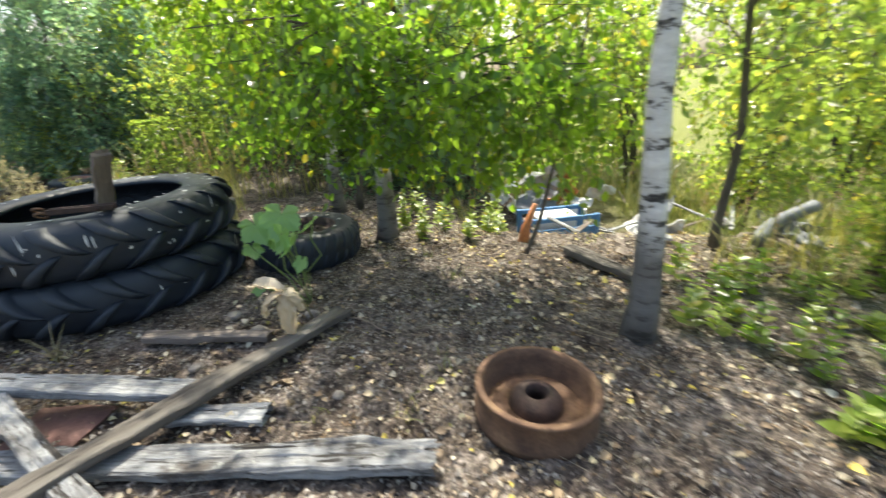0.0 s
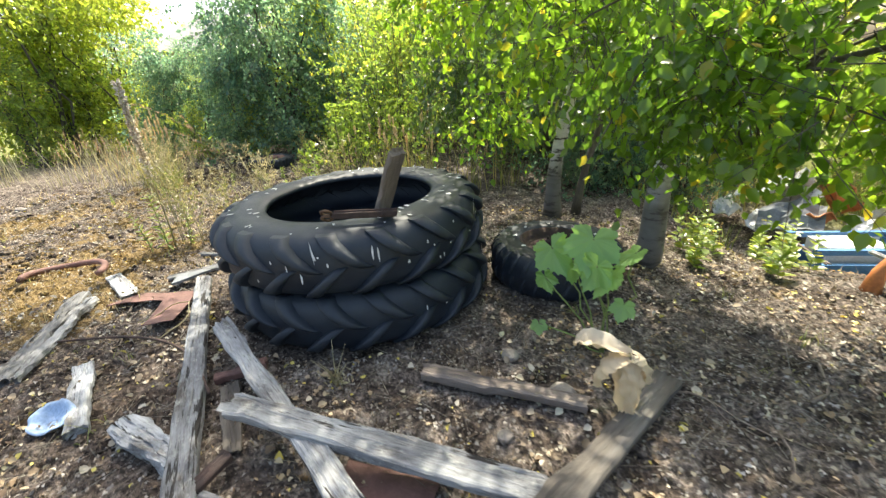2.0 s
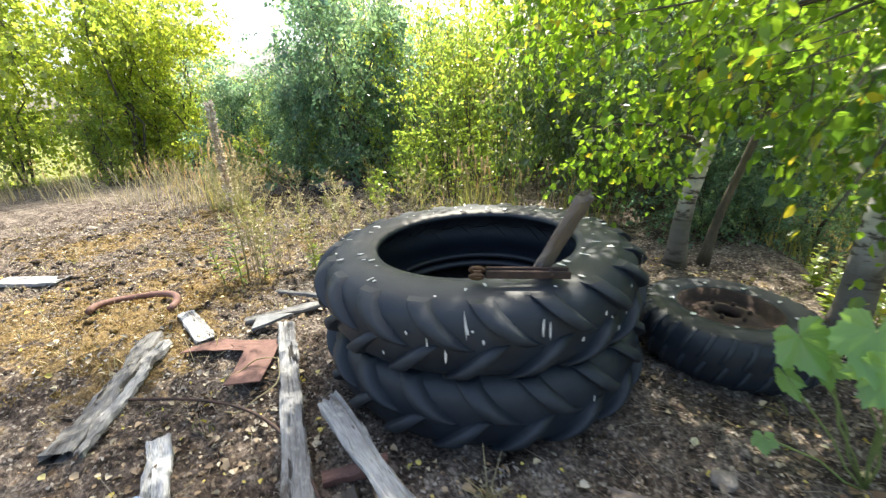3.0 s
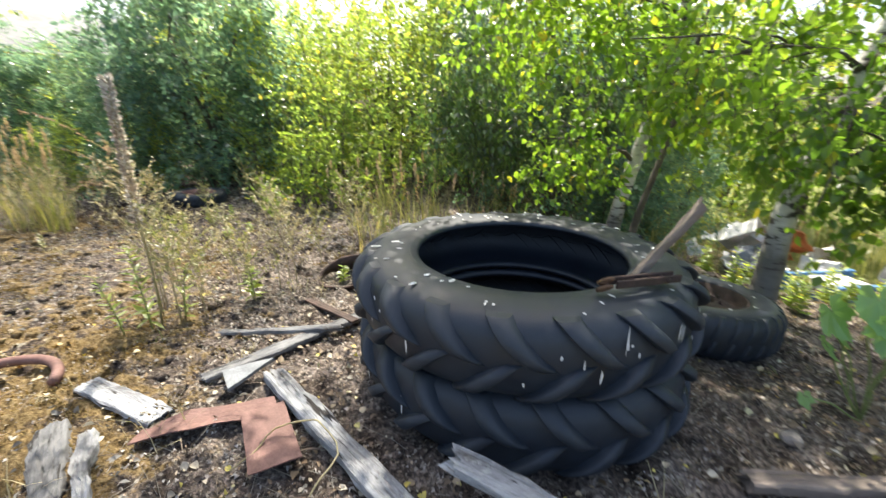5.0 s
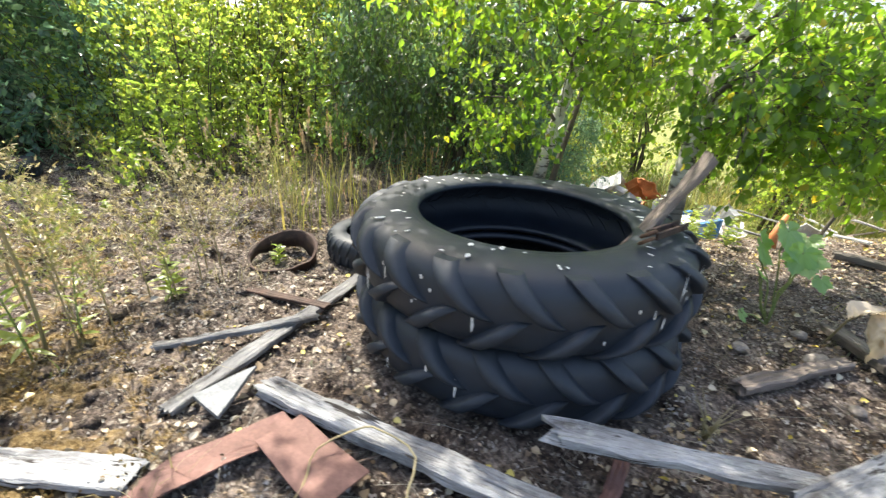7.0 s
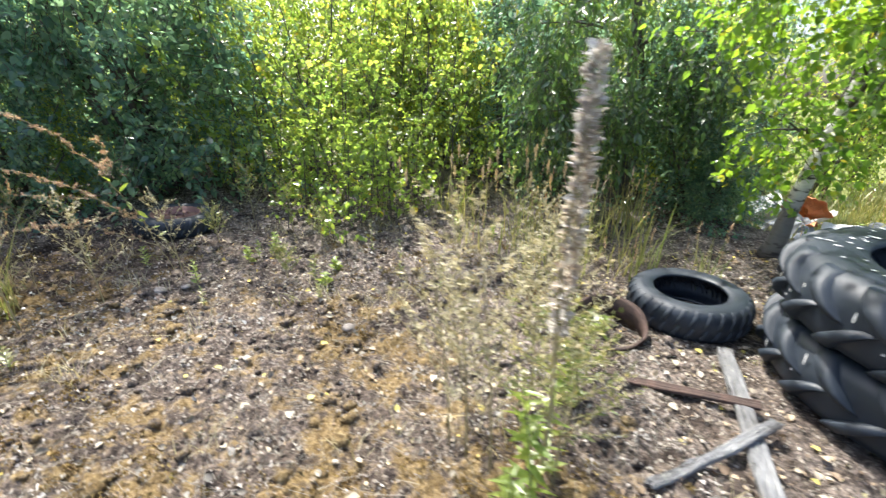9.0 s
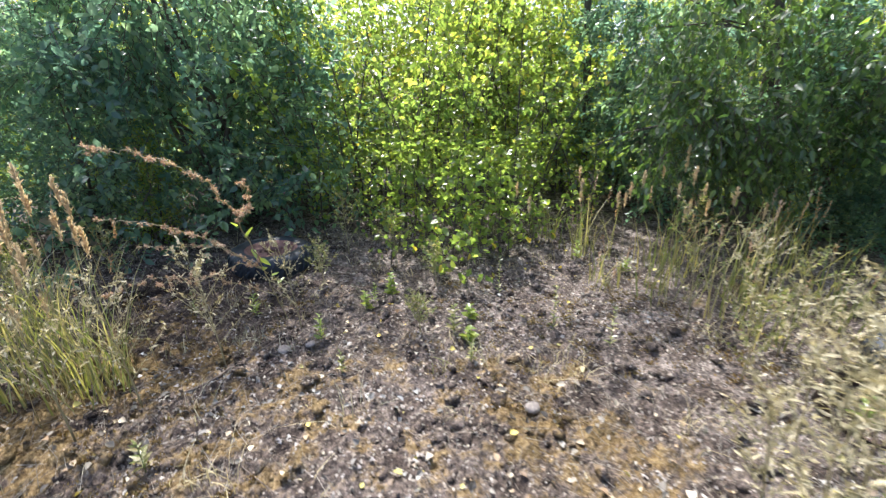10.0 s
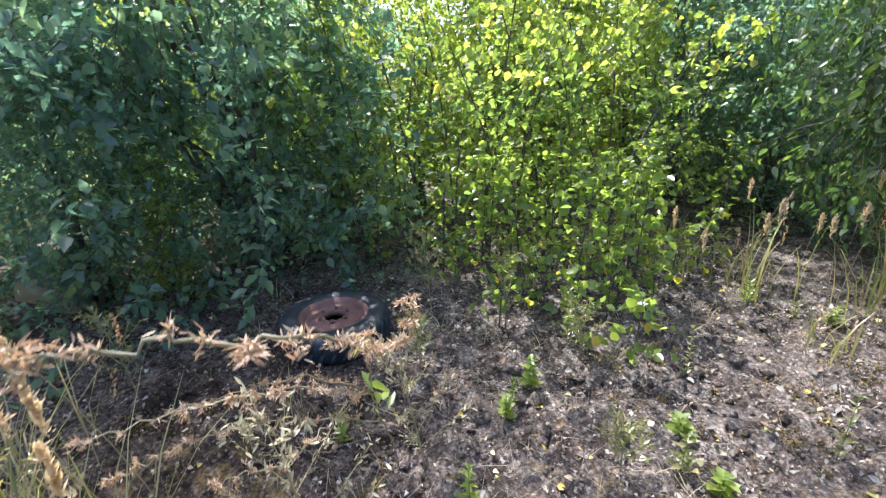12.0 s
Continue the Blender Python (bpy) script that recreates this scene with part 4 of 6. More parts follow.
def rubbish():
    rng = random.Random(14)
    spec = (
        ("plastic_sheet", "crumpled dirty white plastic sheet on the rubbish heap", "plastic sheet", M_WHITE, ((1.35, 8.7, 0.45, 0.48), (1.5, 8.75, 0.3, 0.3), (1.05, 8.05, 0.15, 0.2), (2.6, 7.1, 0.1, 0.2), (2.5, 6.0, 0.03, 0.2), (1.9, 7.7, 0.25, 0.2), (2.3, 8.3, 0.3, 0.22), (0.75, 8.5, 0.2, 0.2))),
        ("orange_scrap", "faded orange scrap of metal leaning among saplings", "scrap", M_ORANGE, ((1.8, 8.2, 0.5, 0.3), (1.5, 8.0, 0.3, 0.2))),
        ("blue_scrap", "dull blue-grey scrap lying in the grass", "scrap", M_SLATE, ((3.3, 5.45, 0.06, 0.13), (3.5, 5.55, 0.05, 0.1))),
        ("grey_scrap", "grey broken panel lying on the rubbish heap", "panel", M_SLATE, ((1.3, 7.9, 0.3, 0.3), (2.9, 7.6, 0.2, 0.35), (3.3, 5.3, 0.03, 0.18))),
    )
    for name, label, cat, material, places in spec:
        for k, (x, y, z, s) in enumerate(places):
            bm = bmesh.new()
            bmesh.ops.create_grid(bm, x_segments=9, y_segments=7, size=s)
            for v in bm.verts:
                v.co.y *= 0.7
                v.co.z += s * 0.55 * noise.noise(Vector((v.co.x / s * 1.6 + k * 5, v.co.y / s * 1.6, rng.random() * 0.1)))
            bmesh.ops.solidify(bm, geom=bm.faces[:], thickness=0.012)
            ob = part(name, bm, material, smooth=False)
            ob.matrix_basis = pose(x, y, height(x, y) + z + 0.06, rng.uniform(10, 55), rng.uniform(-20, 20), rng.uniform(0, 360))
            tagged(ob, label, cat, "rubbish heap")
    for k in range(26):
        x, y = rng.uniform(1.2, 4.0), rng.uniform(5.2, 8.6)
        a = rng.uniform(0, 6.28)
        L = rng.uniform(0.4, 1.1)
        z = height(x, y) + rng.uniform(0.02, 0.14)
        board((x, y, z), (x + L * math.cos(a), y + L * math.sin(a), z + rng.uniform(-0.02, 0.06)), rng.uniform(0.03, 0.08), 0.02, 60 + k, rng.choice((M_WOOD, M_WOOD, M_BROWN_WOOD)), "pale broken lath on the rubbish heap", "lath", "lath", group="laths on the rubbish heap", segs=5)
    bm = bmesh.new()
    pts = [Vector((0.6 * f, 0.05 * math.sin(f * 4), 0.05 + 0.2 * f)) for f in np.linspace(0, 1, 8)]
    tube(bm, pts, [0.05] * 8, 10)
    ob = part("pipe", bm, M_SLATE)
    ob.matrix_basis = pose(2.95, 5.15, 0.02, 0, 0, 35)
    tagged(ob, "pale blue-grey pipe sticking up from the grass", "pipe")
    # rotten stump by the path to the dump
    bm = bmesh.new()
    tube(bm, [Vector((0, 0, -0.05)), Vector((0.02, 0.02, 0.12)), Vector((0.1, 0.03, 0.34))], [0.06, 0.04, 0.02], 9)
    ob = part("tree_stump", bm, M_ORANGE)
    ob.matrix_basis = pose(1.15, 5.32, height(1.15, 5.32))
    tagged(ob, "broken orange-brown stump among thin saplings", "stump")


rubbish()


def barn():
    t = thing("barn", (-22, 24.5, -0.5), "long grey building with a pitched roof behind the bushes", "building", rz=41)
    bm = bmesh.new()
    bmesh.ops.create_cube(bm, size=1, matrix=Matrix.Translation((0, 0, 2.2)) @ Matrix.Diagonal((15, 8, 4.4, 1)))
    part("wall", bm, M_BARN, t, smooth=False)
    bm = bmesh.new()
    v = [bm.verts.new(p) for p in ((-7.9, -4.4, 4.2), (7.9, -4.4, 4.2), (7.9, 4.4, 4.2), (-7.9, 4.4, 4.2), (-6.2, 0, 6.5), (6.2, 0, 6.5))]
    for f in ((0, 1, 5, 4), (2, 3, 4, 5), (1, 2, 5), (3, 0, 4), (3, 2, 1, 0)):
        bm.faces.new([v[i] for i in f])
    part("roof", bm, M_ROOF, t, smooth=False)


barn()


# ---------------------------------------------------------------- trees and shrubs
def crown_twigs(blobs, rng, gap=0.42, droop=0.5):
    """Twig starts and ways, spread through the blobs with ragged gaps."""
    starts, ways = [], []
    for bx, by, bz, rx, ry, rz, n in blobs:
        m = int(n * 1.7)
        d = unit(rng.normal(size=(m, 3)))
        rad = rng.uniform(0.05, 1, (m, 1)) ** 0.45
        p = d * rad * np.array([rx, ry, rz]) * (1 + 0.22 * rng.normal(size=(m, 1))) + np.array([bx, by, bz])
        keep = np.array([noise.noise(Vector(q) * 2.6) + 0.8 * noise.noise(Vector(q) * 1.1 + Vector((3, 1, 7))) > -gap * 0.4 + 0.12 * rng.normal() for q in p])
        p, d = p[keep][:n], d[keep][:n]
        w = d * 0.7 + rng.normal(size=p.shape) * 0.5
        w[:, 2] -= droop
        starts.append(p)
        ways.append(unit(w))
    return np.concatenate(starts), np.concatenate(ways)


def foliage(parent, blobs, material, rng, leaf=0.055, per=10, twig=0.34, droop=0.5, wide=0.72, bark=None, gap=0.42):
    p, w = crown_twigs(blobs, rng, gap, droop)
    n = len(p)
    f = (np.arange(per)[None, :] + rng.uniform(0, 1, (n, per))) / per
    length = twig * rng.uniform(0.6, 1.25, (n, 1))
    bend = np.zeros((n, per, 3))
    bend[:, :, 2] = -droop * 0.5 * (f ** 2) * length
    pos = p[:, None] + w[:, None] * (f * length)[:, :, None] + bend + rng.normal(size=(n, per, 3)) * leaf * 0.35
    way = w[:, None] * 0.35 + rng.normal(size=(n, per, 3)) * 0.65
    way[:, :, 2] -= droop * 1.1
    size = leaf * rng.uniform(0.6, 1.3, n * per)
    leaves("crown", pos.reshape(-1, 3), way.reshape(-1, 3), size, material, parent, wide, rng=rng)
    end = p + w * length
    end[:, 2] -= droop * 0.5 * length[:, 0]
    tagged(rods("twig_spray", p - w * length * 0.25, end, 0.0035, 0.0012, bark or M_BARK_DARK, parent), kind="stuff")


def limb_points(a, b, rng, n=6, sag=0.12):
    a, b = Vector(a), Vector(b)
    L = (b - a).length
    out = []
    for k in range(n):
        f = k / (n - 1)
        q = a.lerp(b, f) + Vector(rng.normal(size=3)) * 0.035 * L * math.sin(f * math.pi)
        q.z += sag * L * math.sin(f * math.pi)
        out.append(q)
    return out


def tree(name, base, line, radius, blobs, label, category, leaf_mat, bark, seed, leaf=0.055, per=10, droop=0.5, wide=0.72, twig=0.34, second=None, gap=0.42, trunk_taper=0.45):
    """A tree: trunk along a line of places (relative to its base), limbs to each mass of leaves."""
    rng = np.random.default_rng(seed)
    t = thing(name, (base[0], base[1], height(*base) - 0.03), label, category)
    lines = [(line, radius)] + ([second] if second else [])
    for pts, rad in lines:
        bm = bmesh.new()
        fine, rr = [], []
        for (a, b) in zip(pts, pts[1:]):
            for k in range(4):
                fine.append(Vector(a).lerp(Vector(b), k / 4))
        fine.append(Vector(pts[-1]))
        m = len(fine)
        for k in range(m):
            f = k / (m - 1)
            fine[k] = fine[k] + Vector((0.02 * math.sin(f * 9 + seed), 0.02 * math.cos(f * 7 + seed), 0)) * (1 if 0 < k else 0)
            rr.append(rad * (1 - (1 - trunk_taper) * f) * (1 + 0.45 * math.exp(-f * m * 0.9)))
        tube(bm, fine, rr, 12)
        for v in bm.verts:
            v.co += Vector((noise.noise(v.co * 9), noise.noise(v.co * 9 + Vector((7, 0, 0))), 0)) * rad * 0.13
        part("trunk", bm, bark if pts is line or bark is not M_BIRCH else M_BARK_DARK, t)
    top = [Vector(p) for p in line]
    for bx, by, bz, rx, ry, rz, n in blobs:
        c = Vector((bx, by, bz))
        src = min((top[k].lerp(top[k + 1], f) for k in range(len(top) - 1) for f in (0, 0.33, 0.66, 1)), key=lambda q: abs(q.z - (c.z - 0.25)) + 0.3 * (q - c).length)
        bm = bmesh.new()
        pts = limb_points(src, c, rng)
        tube(bm, pts, [radius * 0.32 * (1 - 0.75 * k / (len(pts) - 1)) for k in range(len(pts))], 6)
        for _ in range(4):
            q = c + Vector(rng.normal(size=3) * np.array([rx, ry, rz]) * 0.5)
            tube(bm, limb_points(pts[rng.integers(2, 5)], q, rng, 4, 0.05), [radius * 0.13, radius * 0.1, radius * 0.07, 0.003], 4)
        part("limb", bm, bark if bark is not M_BIRCH else M_BARK_DARK, t)
    foliage(t, blobs, leaf_mat, rng, leaf, per, twig, droop, wide, gap=gap)
    return t


def near(base, blobs):
    """Leaf masses given in the world, laid relative to the tree's base."""
    return [(b[0] - base[0], b[1] - base[1], *b[2:]) for b in blobs]


B1 = (1.8, 3.9)
tree("birch", B1, [(0, 0, 0), (-0.02, 0, 0.92), (-0.03, 0, 1.63), (0.02, 0.1, 3.2), (0.1, 0.2, 5.2)], 0.072,
     near(B1, [(1.4, 4.5, 2.4, 0.7, 0.5, 0.55, 55), (2.5, 4.6, 2.5, 0.7, 0.6, 0.6, 40), (1.0, 4.2, 3.4, 0.9, 0.8, 0.7, 15), (1.9, 4.2, 4.4, 0.8, 0.8, 0.7, 30)]),
     "white-barked birch with dark cracks and hanging green leaves", "birch tree", M_BIRCH_LEAF, M_BIRCH, 1, leaf=0.07)
BA = (-0.16, 5.3)
tree("birch", BA, [(0, 0, 0), (0.06, 0.06, 0.92), (0.22, 0.1, 1.47), (0.5, 0.2, 2.5), (0.8, 0.3, 4.6)], 0.085,
     # the high mass reaching west, above the tyres, is added to shade the boards
     near(BA, [(-0.25, 4.75, 1.6, 0.5, 0.35, 0.5, 95), (0.5, 4.6, 1.4, 0.55, 0.35, 0.5, 110), (0.15, 4.8, 1.3, 0.4, 0.3, 0.35, 50), (0.2, 4.7, 2.2, 0.9, 0.6, 0.45, 90), (-0.3, 5.6, 2.7, 0.8, 0.5, 0.5, 50), (1.15, 4.65, 1.4, 0.5, 0.4, 0.55, 125), (-0.75, 5.15, 1.9, 0.6, 0.4, 0.5, 85), (1.0, 5.0, 2.3, 0.7, 0.6, 0.5, 85), (-1.2, 4.8, 3.3, 0.8, 0.45, 0.4, 60), (0.5, 5.2, 3.2, 1.1, 0.9, 0.8, 20), (0.6, 5.4, 4.3, 0.9, 0.9, 0.8, 25)]),
     "leaning birch with a dark cracked foot and drooping leaves", "birch tree", M_BIRCH_LEAF, M_BIRCH, 2, leaf=0.074)
BC = (-1.1, 6.26)
tree("birch", BC, [(0, 0, 0), (0.05, -0.06, 0.66), (0.24, -0.12, 1.85), (0.36, -0.1, 3.2), (0.36, 0, 5.0)], 0.075,
     # high masses far west of the trunk, mostly unseen, are added as shade casters
     near(BC, [(-1.15, 5.75, 1.85, 0.7, 0.4, 0.5, 120), (-0.4, 5.9, 2.0, 0.5, 0.4, 0.5, 80), (-1.6, 6.0, 1.25, 0.45, 0.35, 0.4, 60), (-1.9, 5.9, 2.4, 0.8, 0.6, 0.6, 170), (-4.25, 4.5, 3.4, 0.6, 0.4, 0.4, 150), (-0.9, 5.9, 3.0, 1.0, 0.8, 0.7, 20), (-2.2, 5.5, 3.5, 0.8, 0.7, 0.5, 210), (-3.1, 5.4, 3.7, 0.75, 0.7, 0.5, 230), (-2.5, 4.8, 3.4, 0.7, 0.45, 0.4, 210), (-3.5, 4.75, 3.5, 0.7, 0.45, 0.4, 230), (-1.4, 6.2, 4.4, 1.2, 0.9, 0.7, 25)]),
     "slim birch with black and white bark behind the tyres", "birch tree", M_BIRCH_LEAF, M_BIRCH, 3, leaf=0.072,
     second=([(0.22, 0.12, 0), (0.34, 0.16, 0.7), (0.5, 0.2, 1.6), (0.6, 0.2, 2.4)], 0.04))
BW = (-1.58, 8.2)
tree("willow", BW, [(0, 0, 0), (-0.06, 0, 0.8), (-0.11, 0, 1.56), (-0.2, 0.1, 3.0), (-0.2, 0.1, 4.6)], 0.085,
     near(BW, [(-2.2, 7.6, 1.2, 0.7, 0.5, 0.55, 190), (-1.3, 7.5, 1.7, 0.8, 0.5, 0.6, 190), (-2.6, 8.0, 2.2, 0.9, 0.8, 0.7, 190), (-0.7, 8.2, 2.2, 0.8, 0.7, 0.6, 150), (-1.8, 8.1, 3.2, 1.2, 1.0, 0.8, 120), (-1.4, 8.4, 4.2, 1.0, 1.0, 0.8, 50), (-3.0, 7.7, 1.3, 0.6, 0.5, 0.6, 130)]),
     "dark grey-green willow with two stems and narrow leaves", "willow tree", M_WILLOW_LEAF, M_BARK_DARK, 4, leaf=0.088, wide=0.46, droop=0.8,
     second=([(0.12, 0.05, 0), (0.2, 0.05, 1.0), (0.05, 0.05, 1.8), (-0.2, 0.1, 2.8)], 0.06))
# the crown over the clearing is added, out of view, to dapple the ground
BH = (-2.7, 10.3)
tree("birch", BH, [(0, 0, 0), (-0.05, 0, 1.2), (-0.2, -0.05, 2.6), (-0.5, -0.2, 4.2), (-0.8, -0.3, 5.8)], 0.075,
     near(BH, [(-4.3, 8.7, 4.4, 0.9, 0.6, 0.4, 42), (-5.3, 8.6, 4.6, 0.9, 0.6, 0.4, 42), (-6.3, 8.8, 4.8, 0.8, 0.6, 0.4, 36), (-3.4, 9.2, 4.2, 0.8, 0.7, 0.6, 90), (-4.2, 9.3, 5.6, 1.0, 0.8, 0.6, 80)]),
     "tall dark-stemmed birch behind young birches, unseen crown added for dappled shade", "birch tree", M_BIRCH_LEAF, M_BARK_DARK, 7, leaf=0.07)
BT = (2.66, 5.17)
tree("sapling", BT, [(0, 0, 0), (0.03, 0.03, 0.88), (-0.05, 0.03, 1.74), (0.0, 0.1, 3.2)], 0.035,
     near(BT, [(3.1, 5.2, 1.45, 0.6, 0.5, 0.5, 85), (2.4, 5.4, 1.8, 0.6, 0.5, 0.5, 80), (3.2, 5.0, 2.2, 0.8, 0.7, 0.6, 80), (2.5, 5.3, 2.8, 0.7, 0.7, 0.6, 50)]),
     "thin dark-stemmed sapling with bright yellow-green leaves", "sapling", M_PALE_LEAF, M_BARK_DARK, 5, leaf=0.068)
BS = (1.17, 5.0)
tree("sapling", BS, [(0, 0, 0), (0.14, 0, 0.5), (0.28, 0, 0.96), (0.4, 0.1, 1.9)], 0.018,
     near(BS, [(1.4, 5.0, 1.1, 0.35, 0.3, 0.35, 50), (1.6, 5.1, 1.7, 0.5, 0.4, 0.4, 70)]),
     "spindly sapling at the edge of the rubbish heap", "sapling", M_BIRCH_LEAF, M_BARK_DARK, 6, leaf=0.05)


def shrub(name, seed, h, spread, material, leaf, twigs, label, category, wide=0.7, droop=0.35, low=0.12, per=10):
    """A many-stemmed bush about its own base; returned to be copied."""
    rng = np.random.default_rng(seed)
    t = thing(name, (0, 0, 0), label, category)
    blobs = []
    for k in range(13):
        z = h * (low + (0.95 - low) * (k / 12) ** 0.9)
        r = spread * (0.95 - 0.5 * abs(z / h - 0.4)) * rng.uniform(0.35, 0.75)
        a = rng.uniform(0, 6.28)
        off = spread * rng.uniform(0.15, 0.6)
        blobs.append((off * math.cos(a), off * math.sin(a), z, r, r, r * rng.uniform(0.6, 0.9), twigs // 13))
    for k in range(5):
        a = rng.uniform(0, 6.28)
        bm = bmesh.new()
        c = blobs[rng.integers(6, 13)]
        pts = limb_points((0.12 * math.cos(a), 0.12 * math.sin(a), -0.05), (c[0], c[1], c[2]), rng, 8, 0.05)
        tube(bm, pts, [0.03 * (1 - 0.75 * j / 7) for j in range(8)], 6)
        part("stem", bm, M_BARK_DARK, t)
    foliage(t, blobs, material, rng, leaf, per, 0.36, droop, wide)
    return t


def plant_shrub(src, places, first):
    for k, (x, y, s, rz) in enumerate(places):
        m = pose(x, y, height(x, y) - 0.03, 0, 0, rz) @ Matrix.Diagonal((s, s, s, 1))
        if k == 0 and first:
            src.matrix_basis = m
            src_scale.append(s)
        else:
            copy_thing(src, pose(x, y, height(x, y) - 0.03, 0, 0, rz) @ Matrix.Diagonal((s / src_scale[-1], s / src_scale[-1], s / src_scale[-1], 1)))


src_scale = []
DARK = shrub("bush", 21, 3.2, 1.5, M_DARK_LEAF, 0.068, 820, "dense dark green bush with glossy leaves", "bush", 0.62, per=15)
plant_shrub(DARK, [(-8.0, 9.3, 1.3, 0), (-10.3, 10.4, 0.95, 130), (-7.4, 11.4, 1.05, 70), (-9.4, 8.9, 0.75, 250), (-11.4, 8.2, 0.8, 310), (-11.3, 9.1, 0.85, 205), (-2.2, 10.4, 1.0, 160), (-13.2, 11.6, 0.72, 90), (-2.2, 9.2, 0.75, 45), (-0.9, 9.6, 0.9, 265), (-8.1, 10.0, 1.5, 100), (-0.35, 7.6, 0.42, 20), (-0.95, 7.35, 0.36, 200), (0.2, 8.3, 0.5, 300), (-0.75, 7.95, 0.8, 10)], True)
MID = shrub("bush", 22, 3.8, 1.6, M_FAR_LEAF, 0.088, 640, "tall leafy green bush with yellowish tips", "bush", 0.7)
plant_shrub(MID, [(-3.6, 12.0, 0.95, 0), (-6.9, 12.4, 0.98, 110), (-15.5, 8.3, 1.15, 40), (-17.5, 5.6, 1.2, 150), (-13.6, 13.6, 0.7, 220), (-3.4, 12.2, 1.2, 300), (-0.6, 11.4, 1.1, 75), (-0.3, 8.9, 0.75, 55), (-8.2, 12.8, 1.1, 190), (-16.5, 10.8, 0.75, 270), (-18.6, 3.2, 1.2, 10), (-10.6, 13.4, 1.25, 330), (1.6, 11.6, 1.1, 250), (-17.2, 7.2, 1.7, 35), (-15.8, 12.8, 0.8, 140), (-12.2, 15.4, 1.3, 215), (-19, 4.4, 1.7, 300), (-10.2, 15.2, 1.15, 60), (-17.8, 9.8, 1.6, 170), (-15.0, 9.0, 1.3, 20), (-15.2, 7.6, 1.4, 77)], True)
PALE = shrub("bush", 23, 3.2, 1.1, M_PALE_LEAF, 0.074, 430, "airy yellow-green young birch bush", "bush", 0.75)
plant_shrub(PALE, [(-5.0, 11.4, 1.0, 0), (-6.2, 11.2, 0.95, 160), (3.9, 7.6, 0.9, 60), (5.6, 8.4, 1.1, 200), (3.2, 10.4, 1.15, 310), (6.6, 7.6, 0.8, 100), (3.5, 4.75, 0.5, 35), (5.4, 10.8, 1.3, 20), (7.4, 9.0, 1.3, 170), (-8.6, 8.6, 0.4, 155), (-9.8, 7.9, 0.4, 215), (-14.4, 6.6, 0.8, 280), (6.2, 6.4, 1.0, 330), (8.2, 12, 1.4, 5), (-4.2, 11.3, 1.1, 210), (0.9, 12.6, 1.3, 125), (-1.6, 12.4, 1.2, 260), (-12.4, 9.4, 0.8, 85), (3.4, 13.4, 1.4, 40), (-3.0, 10.6, 0.9, 205), (-5.0, 13.2, 1.5, 20)], True)


def birch_shoot(seed, h):
    """A young upright birch: one thin stem, short side twigs, round leaves that hang singly."""
    rng = np.random.default_rng(seed)
    t = thing("young_birch", (0, 0, 0), "slim young birch with sparse round leaves in the sun", "young birch", "young birches")
    bm = bmesh.new()
    bend = rng.normal(size=2) * 0.12 * h
    spine = [np.array([bend[0] * (k / 8) ** 2, bend[1] * (k / 8) ** 2, h * k / 8]) for k in range(9)]
    tube(bm, [Vector(q) for q in spine], [0.009 * h ** 0.5 * (1 - 0.8 * k / 8) for k in range(9)], 6)
    part("stem", bm, M_BARK_DARK, t)
    n = int(21 * h)
    f = 0.12 + 0.88 * (np.arange(n) + rng.uniform(0, 1, n)) / n
    base = np.stack([bend[0] * f ** 2, bend[1] * f ** 2, h * f], 1)
    a = np.arange(n) * 2.4 + rng.normal(size=n) * 0.4
    L = (0.1 + 0.26 * (1 - f)) * rng.uniform(0.5, 1.2, n) * h ** 0.4
    tip = base + np.stack([np.cos(a) * L, np.sin(a) * L, L * rng.uniform(0.1, 0.8, n)], 1)
    tagged(rods("side_twig", base, tip, 0.0022, 0.001, M_BARK_DARK, t), kind="stuff")
    m = 7
    g = rng.uniform(0.25, 1.05, (n, m, 1))
    p = base[:, None] + (tip - base)[:, None] * g + rng.normal(size=(n, m, 3)) * 0.012
    w = rng.normal(size=(n, m, 3)) * 0.6 + (tip - base)[:, None] * 1.5 + np.array([0, 0, -0.5])
    leaves("crown", p.reshape(-1, 3), w.reshape(-1, 3), 0.036 + 0.05 * rng.uniform(0, 1, n * m) ** 1.4, M_PALE_LEAF, t, 0.85, 0.2, rng)
    return t


